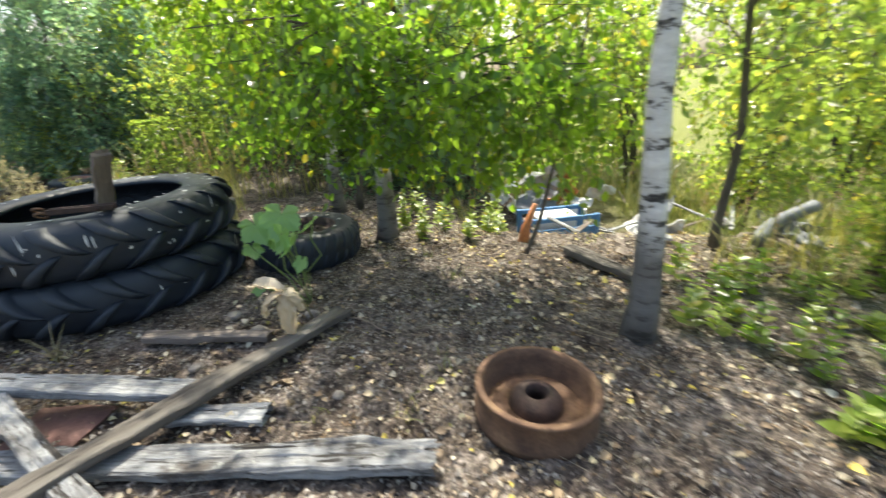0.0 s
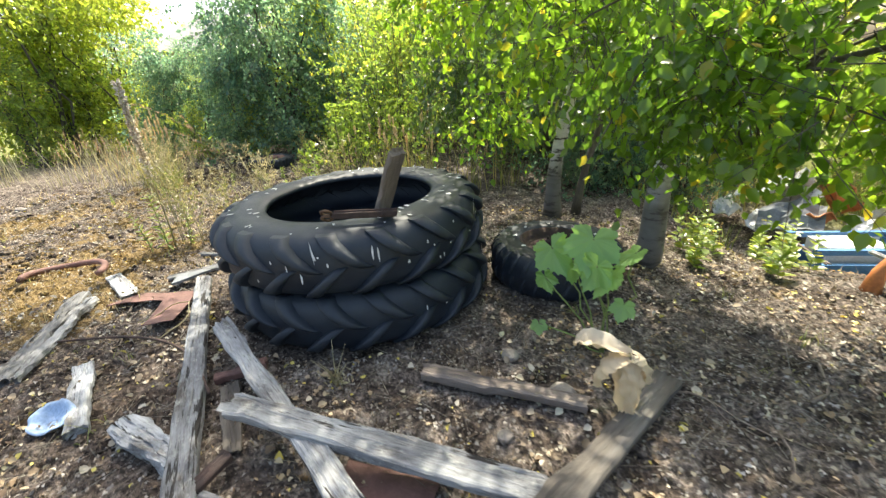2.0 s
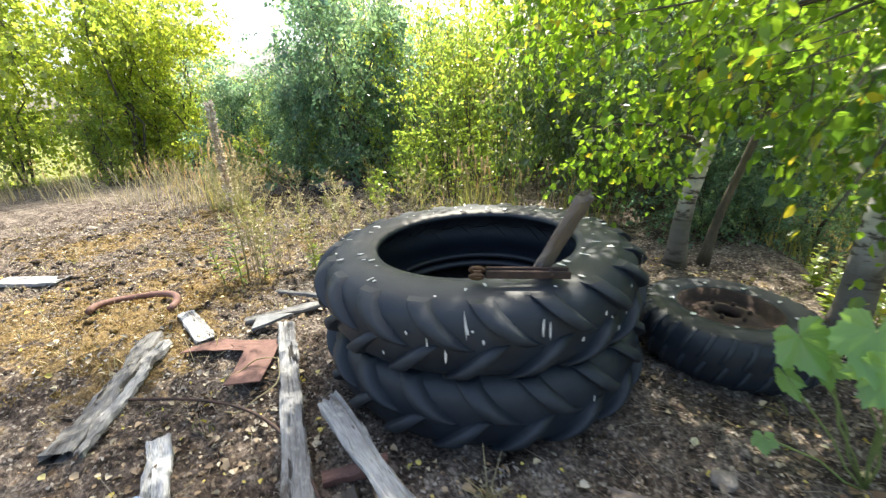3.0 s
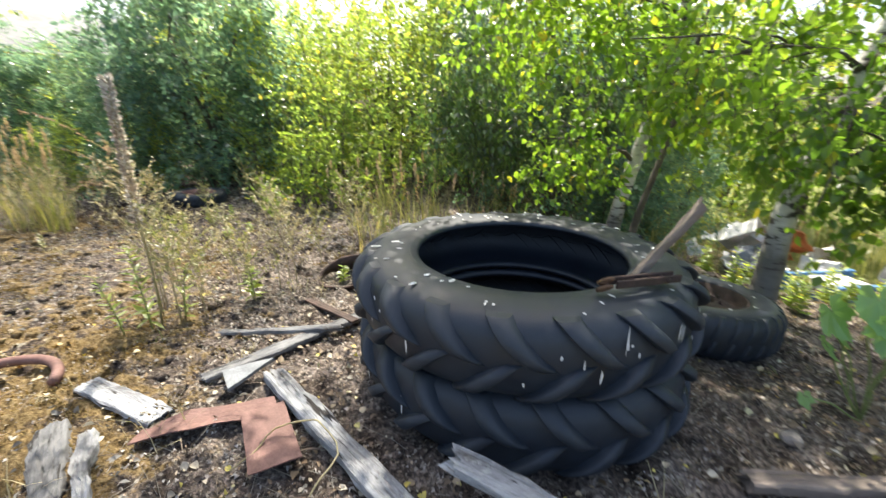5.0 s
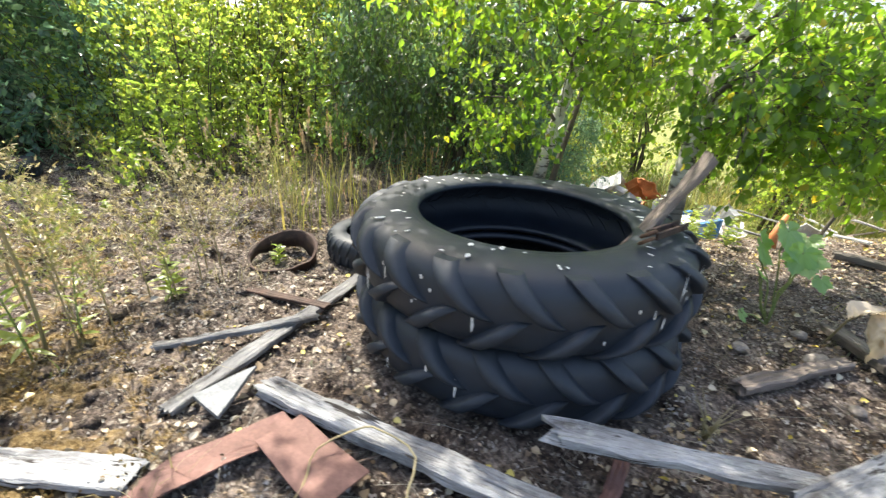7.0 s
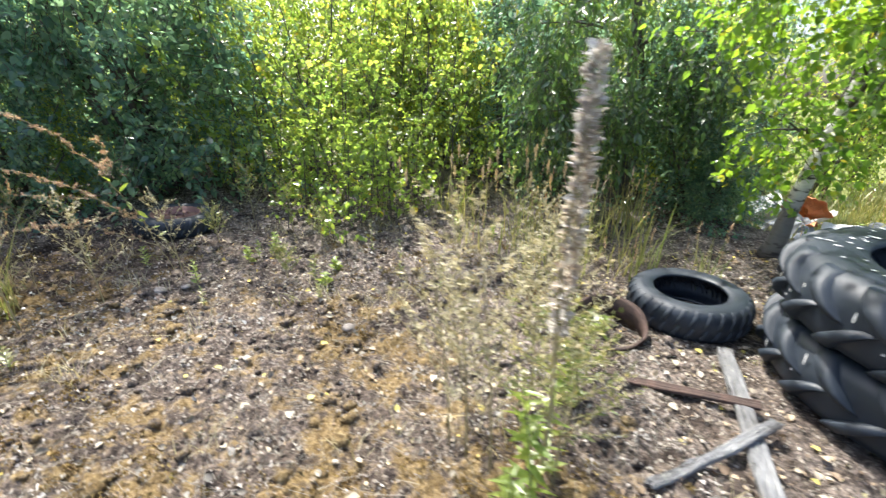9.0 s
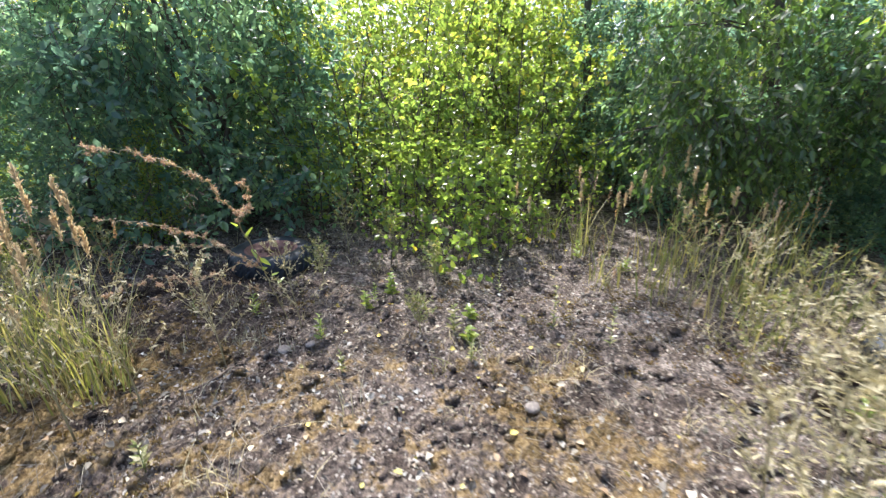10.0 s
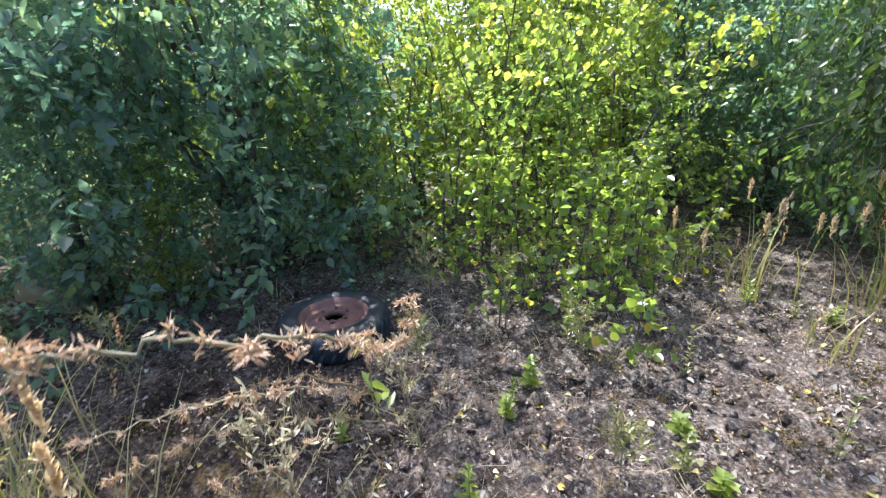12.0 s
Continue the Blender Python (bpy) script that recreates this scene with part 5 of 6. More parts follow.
_r = random.Random(31)
for _seed, _h, _places in (
        (24, 0.55, [(-5.45, 7.35), (-5.15, 7.55), (-4.75, 7.6), (-5.95, 7.6), (-5.55, 7.75), (-4.4, 7.9), (-6.15, 8.35), (-3.9, 8.2), (-5.3, 7.0)]),
        (25, 1.15, [(-5.3, 7.8), (-4.95, 7.95), (-5.6, 8.1), (-4.6, 8.2), (-6.2, 8.7), (-4.2, 8.5), (-5.1, 8.35), (-5.05, 7.7), (-4.8, 7.8), (-5.35, 8.2), (-4.45, 8.4), (-5.8, 8.55), (-3.5, 8.5), (-6.8, 8.9), (-5.85, 8.3)]),
        (26, 2.1, [(-5.0, 8.6), (-5.5, 8.7), (-4.5, 8.8), (-6.0, 9.0), (-4.0, 8.9), (-6.5, 9.3), (-5.3, 9.1), (-4.7, 9.2), (-3.4, 9.0), (-6.95, 9.35), (-5.75, 8.95), (-4.3, 9.15), (-5.1, 8.9), (-3.0, 9.3)]),
        (27, 3.2, [(-5.6, 9.3), (-4.9, 9.5), (-6.3, 9.6), (-4.2, 9.4), (-5.2, 9.7), (-6.8, 9.7), (-3.7, 9.6), (-5.9, 9.9), (-4.6, 9.9), (-5.4, 10.2), (-6.5, 10.2), (-4.1, 10.0), (-4.9, 10.5), (-5.9, 10.6), (-3.3, 10.0), (-7.2, 10.1)])):
    _src = birch_shoot(_seed, _h)
    for _k, (_x, _y) in enumerate(_places):
        _m = pose(_x, _y, height(_x, _y) - 0.02, _r.uniform(-5, 5), _r.uniform(-5, 5), _r.uniform(0, 360))
        if _k == 0:
            _src.matrix_basis = _m
        else:
            copy_thing(_src, _m)



# ---------------------------------------------------------------- grasses and weeds
def grass(name, spots, n, h, spread, material, seed, label, lean=0.35, width=0.005, heads=0.0):
    """Tufts of bent blades in one mesh."""
    rng = np.random.default_rng(seed)
    vs, fs, hb, hw = [], [], [], []
    for x, y, s in spots:
        for _ in range(int(n * s)):
            a, r = rng.uniform(0, 6.28), spread * s * rng.uniform(0, 1) ** 0.7
            px, py = x + r * math.cos(a), y + r * math.sin(a)
            b = np.array([px, py, height(px, py) - 0.01])
            hh = h * s * rng.uniform(0.45, 1.15)
            d = rng.normal(size=2) * lean
            side = np.array([-d[1], d[0], 0]) / max(1e-6, np.hypot(*d))
            w = width * rng.uniform(0.6, 1.3)
            k0 = len(vs)
            for f, ww in ((0, 1), (0.4, 0.9), (0.75, 0.6), (1, 0.12)):
                c = b + np.array([d[0] * hh * f * f, d[1] * hh * f * f, hh * (f - 0.22 * np.hypot(*d) * f * f)])
                vs += [c - side * w * ww, c + side * w * ww]
            for k in range(3):
                fs.append((k0 + 2 * k, k0 + 2 * k + 1, k0 + 2 * k + 3, k0 + 2 * k + 2))
            if heads and rng.random() < heads:
                c = b + np.array([d[0] * hh, d[1] * hh, hh * (1 - 0.22 * np.hypot(*d))])
                for j in range(14):
                    hb.append(c + np.array([d[0] * 0.3, d[1] * 0.3, 1.0]) * 0.011 * (j - 5) + rng.normal(size=3) * 0.004)
                    hw.append(np.array([d[0], d[1], 1.6]) + rng.normal(size=3) * 0.5)
    ob = quads(name, np.array(vs), np.array(fs), material)
    tagged(ob, label, "grass", kind="stuff")
    if hb:
        ho = leaves("seed_heads", np.array(hb), np.array(hw), np.full(len(hb), 0.03), M_SEED, ob, 0.4, rng=rng)
        tagged(ho, kind="stuff")


grass("dry_grass", [(-8.5, 6.6, 0.9), (-8.9, 5.9, 1.0), (-9.6, 6.4, 1.1), (-10.4, 5.6, 1.1), (-11.3, 6.6, 1.2), (-12.5, 5.2, 1.2), (-13.2, 7.4, 1.2), (-14.2, 4.6, 1.2)], 60, 0.75, 0.5, M_STRAW, 41, "tall dry straw-coloured grass on the clearing", 0.42, 0.004, 0.28)
grass("meadow_grass", [(-3.5, 6.0, 0.9), (-3.7, 6.6, 0.9), (-3.1, 6.5, 1.0), (-2.6, 6.2, 0.9), (-3.3, 7.2, 1.0), (-2.4, 7.0, 1.0), (-2.9, 6.0, 0.6), (-3.9, 7.6, 1.0), (-4.2, 8.2, 0.9), (-2.0, 7.3, 0.9), (-4.1, 6.9, 0.5), (-2.35, 5.75, 0.6), (-4.9, 8.4, 0.7), (-5.5, 8.6, 0.7)], 36, 0.72, 0.3, M_GRASS, 42, "upright yellow-green grass at the foot of the bushes", 0.3, 0.005, 0.12)
grass("meadow_grass", [(4.2, 6.3, 1), (5.0, 5.6, 1), (3.8, 5.2, 0.9), (4.8, 7.2, 1.2), (6, 7.2, 1.2), (3.2, 8.2, 1.2), (4.2, 8.8, 1.2), (6.4, 8.4, 1.2), (2.2, 9.4, 1.2), (5.6, 9.6, 1.2), (7.4, 7.6, 1.2), (3.4, 6.6, 0.8), (2.9, 4.8, 0.7), (1.2, 9.6, 1.1), (0.3, 9.2, 1.0), (-0.2, 7.6, 0.7), (0.4, 7.2, 0.6), (3.3, 9.6, 1.2)], 150, 0.6, 0.55, M_GRASS, 43, "sunlit yellow-green meadow grass beyond the birches", 0.45, 0.006, 0.05)
_rng = random.Random(77)
grass("sparse_grass", [(_rng.uniform(-10.5, -3.6), _rng.uniform(2.6, 8.6), _rng.uniform(0.4, 1.0)) for _ in range(120)], 16, 0.2, 0.16, M_STRAW, 44, "sparse dry grass wisps on mossy ground", 0.6, 0.0025)
grass("sparse_grass", [(_rng.uniform(-8.0, 2.8), _rng.uniform(2.4, 8.2), _rng.uniform(0.4, 1.0)) for _ in range(70)], 10, 0.14, 0.1, M_GRASS, 45, "sparse green grass wisps in the litter", 0.6, 0.003)


def herb(at, h, n, leaf, material, seed, label, stem_r=0.006, lean=(0, 0), wide=0.3, name="weed", up=0.25, bare=0.1, group=""):
    """An upright weed: a stem with narrow leaves all the way up."""
    rng = np.random.default_rng(seed)
    z0 = height(*at)
    t = thing(name, (*at, z0 - 0.01), label, "weed", group)
    bm = bmesh.new()
    pts = [Vector((lean[0] * (k / 7) ** 1.5, lean[1] * (k / 7) ** 1.5, h * k / 7)) for k in range(8)]
    tube(bm, pts, [stem_r * (1 - 0.6 * k / 7) for k in range(8)], 6)
    part("stem", bm, M_STEM_GREEN, t)
    f = bare + (1 - bare) * (np.arange(n) + rng.uniform(0, 1, n)) / n
    base = np.stack([lean[0] * f ** 1.5, lean[1] * f ** 1.5, h * f], 1)
    a = np.arange(n) * 2.4 + rng.uniform(-0.3, 0.3, n)
    way = np.stack([np.cos(a), np.sin(a), np.full(n, up)], 1) + rng.normal(size=(n, 3)) * 0.15
    leaves("leaf", base, way, leaf * (1.1 - 0.55 * f) * rng.uniform(0.8, 1.2, n), material, t, wide, 0.3, rng, up=np.array([0, 0, 4.0]))
    return t


herb((-4.1, 4.66), 0.3, 26, 0.12, M_WEED, 51, "bright green leafy weed on the clearing", wide=0.4)
herb((-4.5, 4.12), 0.6, 40, 0.125, M_WEED, 52, "tall yellow-green weed with narrow leaves", lean=(-0.08, 0.02))
herb((-4.62, 4.02), 0.45, 26, 0.105, M_WEED, 53, "yellow-green weed with narrow leaves", lean=(-0.05, -0.06))
herb((-4.38, 4.28), 0.42, 22, 0.1, M_WEED, 54, "slim yellow-green weed beside a dry stalk", lean=(0.03, 0.05))
herb((-5.37, 6.48), 0.12, 14, 0.08, M_WEED, 55, "small green seedling in the litter", wide=0.8)
herb((-5.43, 6.16), 0.12, 14, 0.08, M_WEED, 56, "small green seedling in the litter", wide=0.8)
herb((-5.95, 6.95), 0.22, 26, 0.07, M_WEED, 57, "leafy green seedling in the clearing", wide=0.75)
herb((-6.15, 6.75), 0.16, 18, 0.07, M_WEED, 58, "leafy green seedling in the clearing", wide=0.75)
herb((-3.57, 5.2), 0.16, 26, 0.08, M_WEED, 61, "yellow-green weed growing inside the iron ring", wide=0.5)
herb((-2.3, 8.0), 0.7, 60, 0.12, M_GRASS, 63, "tall weeds under the willow", wide=0.35)


def wormwood(at, h, seed, material, label, shoots=16, lean=(-0.1, 0.04), leaf=0.035):
    """A branching dry weed: side shoots set with small leaves and seeds."""
    rng = np.random.default_rng(seed)
    t = thing("wormwood", (*at, height(*at) - 0.01), label, "weed", "dry weeds")
    bm = bmesh.new()
    spine = [Vector((lean[0] * (k / 9) ** 1.6, lean[1] * (k / 9) ** 1.6, h * k / 9)) for k in range(10)]
    tube(bm, spine, [0.005 - 0.0035 * k / 9 for k in range(10)], 6)
    part("stem", bm, M_STRAW, t)
    f = 0.2 + 0.75 * (np.arange(shoots) + rng.uniform(0, 1, shoots)) / shoots
    a = np.arange(shoots) * 2.4 + rng.uniform(-0.4, 0.4, shoots)
    base = np.stack([lean[0] * f ** 1.6, lean[1] * f ** 1.6, h * f], 1)
    out = np.stack([np.cos(a), np.sin(a), rng.uniform(0.7, 1.5, shoots)], 1)
    length = h * 0.42 * (1.15 - f) + 0.06
    tip = base + unit(out) * length[:, None]
    tagged(rods("side_shoot", base, tip, 0.0022, 0.0009, M_STRAW, t), kind="stuff")
    m = 26
    g = rng.uniform(0.1, 1.05, (shoots, m, 1))
    p = base[:, None] + (tip - base)[:, None] * g + rng.normal(size=(shoots, m, 3)) * 0.006
    w = unit(out)[:, None] * 0.7 + rng.normal(size=(shoots, m, 3)) * 0.7
    tagged(leaves("foliage", p.reshape(-1, 3), w.reshape(-1, 3), leaf * rng.uniform(0.4, 1.1, shoots * m), material, t, 0.32, rng=rng), kind="stuff")


for _x, _y, _h, _s in ((-4.05, 4.62, 0.6, 72), (-3.8, 6.2, 0.9, 75), (-4.62, 4.75, 0.7, 91), (-4.05, 5.12, 0.8, 92), (-3.7, 5.8, 0.85, 100), (-4.02, 4.92, 0.95, 110), (-3.92, 5.02, 0.8, 112), (-4.25, 4.72, 0.75, 115), (-4.68, 4.42, 1.25, 116), (-4.6, 4.32, 1.1, 118), (-4.74, 4.5, 1.0, 119), (-6.97, 6.09, 0.8, 121), (-6.6, 6.5, 0.7, 122), (-7.3, 5.8, 0.8, 124), (-7.5, 5.6, 0.9, 125)):
    wormwood((_x, _y), _h, _s, M_STRAW if _s % 3 else M_GRASS, "dry branching wormwood with seedy side shoots")
for _x, _y, _h, _s in ((-6.55, 7.25, 0.42, 79), (-5.75, 6.35, 0.3, 80), (-8.25, 7.35, 0.6, 81), (-3.55, 5.72, 0.75, 82), (-3.95, 5.55, 0.6, 83), (-5.9, 7.6, 0.6, 84), (-6.4, 8.0, 0.7, 85), (-5.55, 7.15, 0.4, 86), (-8.1, 6.3, 0.8, 88), (-8.5, 6.7, 0.8, 89), (-8.9, 7.2, 0.7, 90), (-4.36, 4.22, 0.85, 101), (-4.26, 4.34, 0.75, 103), (-4.44, 4.36, 0.8, 104)):
    wormwood((_x, _y), _h, _s, M_GRASS, "grey-green wormwood on the clearing", lean=(-0.03, -0.03))
_r = random.Random(123)
for _k in range(34):
    _x, _y = _r.uniform(-7.6, -3.6), _r.uniform(4.6, 8.6)
    if (_x + 6.2) ** 2 + (_y - 4.4) ** 2 < 1.6 or (_x + 7.15) ** 2 + (_y - 7.87) ** 2 < 0.4 or (_x + 3.53) ** 2 + (_y - 5.2) ** 2 < 0.2:
        continue
    herb((_x, _y), _r.uniform(0.1, 0.38), 24, _r.uniform(0.04, 0.08), _r.choice((M_WEED, M_GRASS, M_GRASS)), 200 + _k, "small green weed among dead grass", stem_r=0.003, wide=0.4, up=0.5, group="small weeds")

# low leafy plants in the sun beside the birch
for _k in range(44):
    _x, _y = _r.uniform(2.0, 3.5), _r.uniform(3.15, 4.7)
    if abs(_x - 2.3 - (_y - 3.1) * 0.25) > 0.75:
        continue
    herb((_x, _y), _r.uniform(0.1, 0.3), 16, _r.uniform(0.06, 0.11), _r.choice((M_PALE_LEAF, M_BIRCH_LEAF, M_WEED)), 500 + _k, "low broad-leaved green weed beside the birch", stem_r=0.003, wide=0.75, up=0.3, group="low green weeds")


for _k in range(40):
    _x, _y = _r.uniform(-0.3, 1.1), _r.uniform(5.3, 6.4)
    if (_x + 0.16) ** 2 + (_y - 5.3) ** 2 < 0.06 or (_x - 1.15) ** 2 + (_y - 5.2) ** 2 < 0.09:
        continue
    herb((_x, _y), _r.uniform(0.15, 0.45), 20, _r.uniform(0.06, 0.1), _r.choice((M_PALE_LEAF, M_WEED, M_WEED)), 560 + _k, "low yellow-green weed in the sun behind the tyres", stem_r=0.003, wide=0.7, up=0.3, group="low green weeds")


def mullein():
    """A tall dead flower spike, woolly at the top."""
    rng = np.random.default_rng(71)
    t = thing("mullein_stalk", (-4.47, 4.17, height(-4.47, 4.17)), "tall pale dried mullein spike standing on the clearing", "dry stalk")
    bm = bmesh.new()
    tube(bm, [Vector((0.02 * math.sin(k), 0, 0.228 * k)) for k in range(8)], [0.009 - 0.0006 * k for k in range(8)], 7)
    part("stem", bm, M_STRAW, t)
    n = 1000
    z = 0.75 + 0.86 * rng.uniform(0, 1, n) ** 0.8
    a = rng.uniform(0, 6.28, n)
    base = np.stack([0.012 * np.cos(a), 0.012 * np.sin(a), z], 1)
    way = np.stack([np.cos(a), np.sin(a), np.full(n, 0.7)], 1)
    leaves("spike", base, way + rng.normal(size=(n, 3)) * 0.4, rng.uniform(0.012, 0.042, n), M_WOOLLY, t, 0.6, rng=rng)


mullein()


def dock():
    """A dead dock bowed over to one side: stems with clusters of husks."""
    rng = np.random.default_rng(81)
    t = thing("dry_dock", (-6.71, 6.6, height(-6.71, 6.6)), "bowed dry dock plant with rusty brown husks", "dry weed")
    ox, oy = -6.71, 6.6
    lines = (
        [(-6.73, 6.65, -0.02), (-6.79, 6.5, 0.5), (-6.72, 6.05, 0.98), (-6.69, 5.72, 1.22), (-6.75, 5.56, 1.34), (-6.84, 5.5, 1.38), (-6.97, 5.47, 1.41)],
        [(-6.78, 6.52, 0.45), (-6.9, 6.2, 0.78), (-7.05, 5.92, 1.0), (-7.2, 5.75, 1.07)],
        [(-6.76, 6.58, 0.25), (-7.1, 6.42, 0.5), (-7.4, 6.3, 0.55), (-7.63, 6.28, 0.46)],
        [(-6.78, 6.5, 0.5), (-7.0, 6.35, 0.72), (-7.3, 6.15, 0.8)],
        [(-6.79, 6.5, 0.5), (-6.85, 6.3, 0.62), (-7.0, 6.1, 0.6), (-7.2, 6.05, 0.62)],
        [(-6.72, 6.1, 0.95), (-6.62, 5.98, 1.05), (-6.6, 5.9, 1.2)],
    )
    hb, hw, hs, ta, tb = [], [], [], [], []
    for line in lines:
        ctrl = [Vector((x - ox, y - oy, z)) for x, y, z in line]
        pts = []
        for q0, q1 in zip(ctrl, ctrl[1:]):
            for k in range(10):
                pts.append(q0.lerp(q1, k / 10) + Vector(rng.normal(size=3)) * 0.005)
        pts.append(ctrl[-1])
        m = len(pts)
        bm = bmesh.new()
        tube(bm, pts, [(0.004 if len(line) > 5 else 0.0034) - 0.0022 * k / (m - 1) for k in range(m)], 6)
        part("stem", bm, M_STRAW, t)
        big = len(line) > 5
        gone = 0.0
        for k in range(m // 3 if big else 3, m):
            gone += (pts[k] - pts[k - 1]).length
            d = np.array((pts[k] - pts[k - 1]).normalized())
            if gone < (0.035 if big else 0.028) * rng.uniform(0.6, 1.5) and k < m - 2:
                continue
            gone = 0.0
            c0 = np.array(pts[k])
            out = unit(rng.normal(size=3))
            span = (0.015 if big else 0.014) * rng.uniform(0.7, 1.4)
            if rng.random() < 0.5:
                # a short side twig with its own cluster at the end
                tip = c0 + unit(rng.normal(size=3) + d * 0.6) * rng.uniform(0.015, 0.045)
                ta.append(c0)
                tb.append(tip)
                for g in np.linspace(0.35, 1.0, 4):
                    for _ in range(9):
                        hb.append(c0 + (tip - c0) * g + rng.normal(size=3) * 0.004)
                        hw.append((tip - c0) * 8 + rng.normal(size=3) * 0.7)
                        hs.append(span * rng.uniform(0.6, 1.3))
            for _ in range(int(rng.integers(15, 30))):
                hb.append(c0 + out * 0.004 + rng.normal(size=3) * 0.004)
                hw.append(out * 0.5 + d * 0.3 + rng.normal(size=3) * 0.7)
                hs.append(span * rng.uniform(0.6, 1.3))
    hb, hw = np.array(hb), np.array(hw)
    tagged(rods("side_twig", np.array(ta), np.array(tb), 0.0016, 0.0008, M_STRAW, t), kind="stuff")
    tagged(leaves("husk", hb, hw, np.array(hs), M_HUSK, t, 0.24, rng=rng), kind="stuff")
    n = 7
    base = np.stack([np.linspace(-0.02, -0.12, n), np.linspace(-0.05, -0.3, n), np.linspace(0.35, 0.85, n)], 1)
    ways = rng.normal(size=(n, 3)) + np.array([0.3, 0, -0.2])
    for k in range(n):
        leaves("green_leaf", base[k:k + 1], ways[k:k + 1], np.full(1, 0.09), M_WEED, t, 0.4, rng=rng, label="green leaf still on the stem")


dock()


def lobed_leaf(size, rng, curl=0.18):
    """One broad five-lobed leaf: pointed lobes with teeth, veins pressed in, rim uneven."""
    bm = bmesh.new()
    mid = bm.verts.new((0, 0, 0))
    lobes = ((0.0, 1.0), (0.95, 0.86), (-0.95, 0.86), (1.95, 0.6), (-1.95, 0.6))
    ring = []
    n = 72
    for k in range(n + 1):
        a = -2.75 + 5.5 * k / n
        r = 0.34
        for at, reach in lobes:
            r = max(r, reach * (1 - 0.55 * abs(a - at) ** 0.9))
        r *= size * (1 + (0.06 if k % 3 == 0 else -0.03) + 0.03 * rng.uniform(-1, 1))
        vein = min(abs(a - at) for at, _ in lobes)
        x, y = r * math.sin(a), r * math.cos(a)
        row = []
        for g in (0.35, 0.7, 1.0):
            row.append(bm.verts.new((x * g, y * g, (0.05 * size * min(1, vein * 3) * g - curl * (r * g) ** 2 / size + 0.02 * size * rng.uniform(-1, 1) * g))))
        ring.append(row)
    for p, q in zip(ring, ring[1:]):
        bm.faces.new((mid, p[0], q[0]))
        for g in range(2):
            bm.faces.new((p[g], p[g + 1], q[g + 1], q[g]))
    return bm


def broad_plant():
    rng = random.Random(91)
    bx, by = -0.3, 4.05
    t = thing("broadleaf_plant", (bx, by, height(bx, by)), "young plant with broad lobed bright green leaves", "plant")
    for k, (x, y, z, s, rx, ry, rz) in enumerate(((-0.40, 4.08, 0.66, 0.2, -118, 8, 10), (-0.30, 4.0, 0.52, 0.15, -130, -15, -40), (-0.50, 4.12, 0.5, 0.13, -125, 20, 30), (-0.2, 4.1, 0.6, 0.13, -140, -10, -60), (-0.22, 3.92, 0.4, 0.09, -120, 0, -15), (-0.6, 4.05, 0.6, 0.17, -112, -20, 35), (-0.36, 3.98, 0.56, 0.15, -100, 14, -25), (-0.62, 4.0, 0.45, 0.1, -128, 6, 50), (-0.64, 3.98, 0.16, 0.07, -120, 0, 20))):
        leaf_ob = part("leaf", lobed_leaf(s, rng), M_BIG_LEAF, t)
        leaf_ob.matrix_basis = pose(x - bx, y - by, z, rx, ry, rz)
        if k != 4:
            bm = bmesh.new()
            tube(bm, limb_points((0, 0, 0), (x - bx, y - by, z), np.random.default_rng(k), 6, 0.03), [0.005] * 6, 5)
            part("stalk", bm, M_STEM_GREEN, t)
    t2 = thing("withered_leaf", (-0.16, 3.6, height(-0.16, 3.6)), "withered tan leaves hanging from a bent stalk", "dry leaf")
    bm = bmesh.new()
    tube(bm, [Vector((0.02, 0.2, -0.03)), Vector((0.0, 0.13, 0.2)), Vector((-0.01, 0.04, 0.33)), Vector((0, -0.02, 0.31))], [0.006, 0.006, 0.005, 0.004], 6)
    part("stalk", bm, M_STRAW, t2)
    for k, (turn, out, fall, w) in enumerate(((175, 0.21, 0.02, 0.055), (205, 0.13, 0.13, 0.045), (268, 0.05, 0.27, 0.05), (300, 0.06, 0.25, 0.045), (20, 0.08, 0.12, 0.05))):
        bm = bmesh.new()
        rows = []
        d = Vector((math.cos(radians(turn)), math.sin(radians(turn)), 0))
        side = Vector((-d.y, d.x, 0))
        steps = 22
        for j in range(steps + 1):
            f = j / steps
            c = d * out * math.sin(f * 1.57) + Vector((0, 0, 0.03 * math.sin(f * 3.1) - fall * f ** 1.4))
            row = []
            for i in range(11):
                q = (i - 5) / 5
                ww = w * math.sin(math.pi * (0.06 + 0.9 * f)) ** 0.7 * (1 + 0.45 * noise.noise(Vector((f * 8, q * 2, k * 9))))
                fold = (0.5 * abs(q) ** 1.3 * w * (1 if fall < 0.1 else -1)) + 0.02 * noise.noise(Vector((f * 9, q * 3, k * 5 + 2))) + 0.012 * noise.noise(Vector((f * 22, q * 6, k * 5)))
                lift = Vector((0, 0, 1)) if fall < 0.1 else d
                end = -0.03 * noise.noise(Vector((q * 5, k, 3))) * f ** 4
                row.append(bm.verts.new(c + side * q * ww + lift * fold + Vector((0, 0, end))))
            rows.append(row)
        for p, q in zip(rows, rows[1:]):
            for i in range(10):
                bm.faces.new((p[i], p[i + 1], q[i + 1], q[i]))
        ob = part("leaf", bm, M_DRY_LEAF, t2)
        ob.location = (0, 0, 0.31)
    t2.scale = (1.1, 1.1, 1.1)


broad_plant()


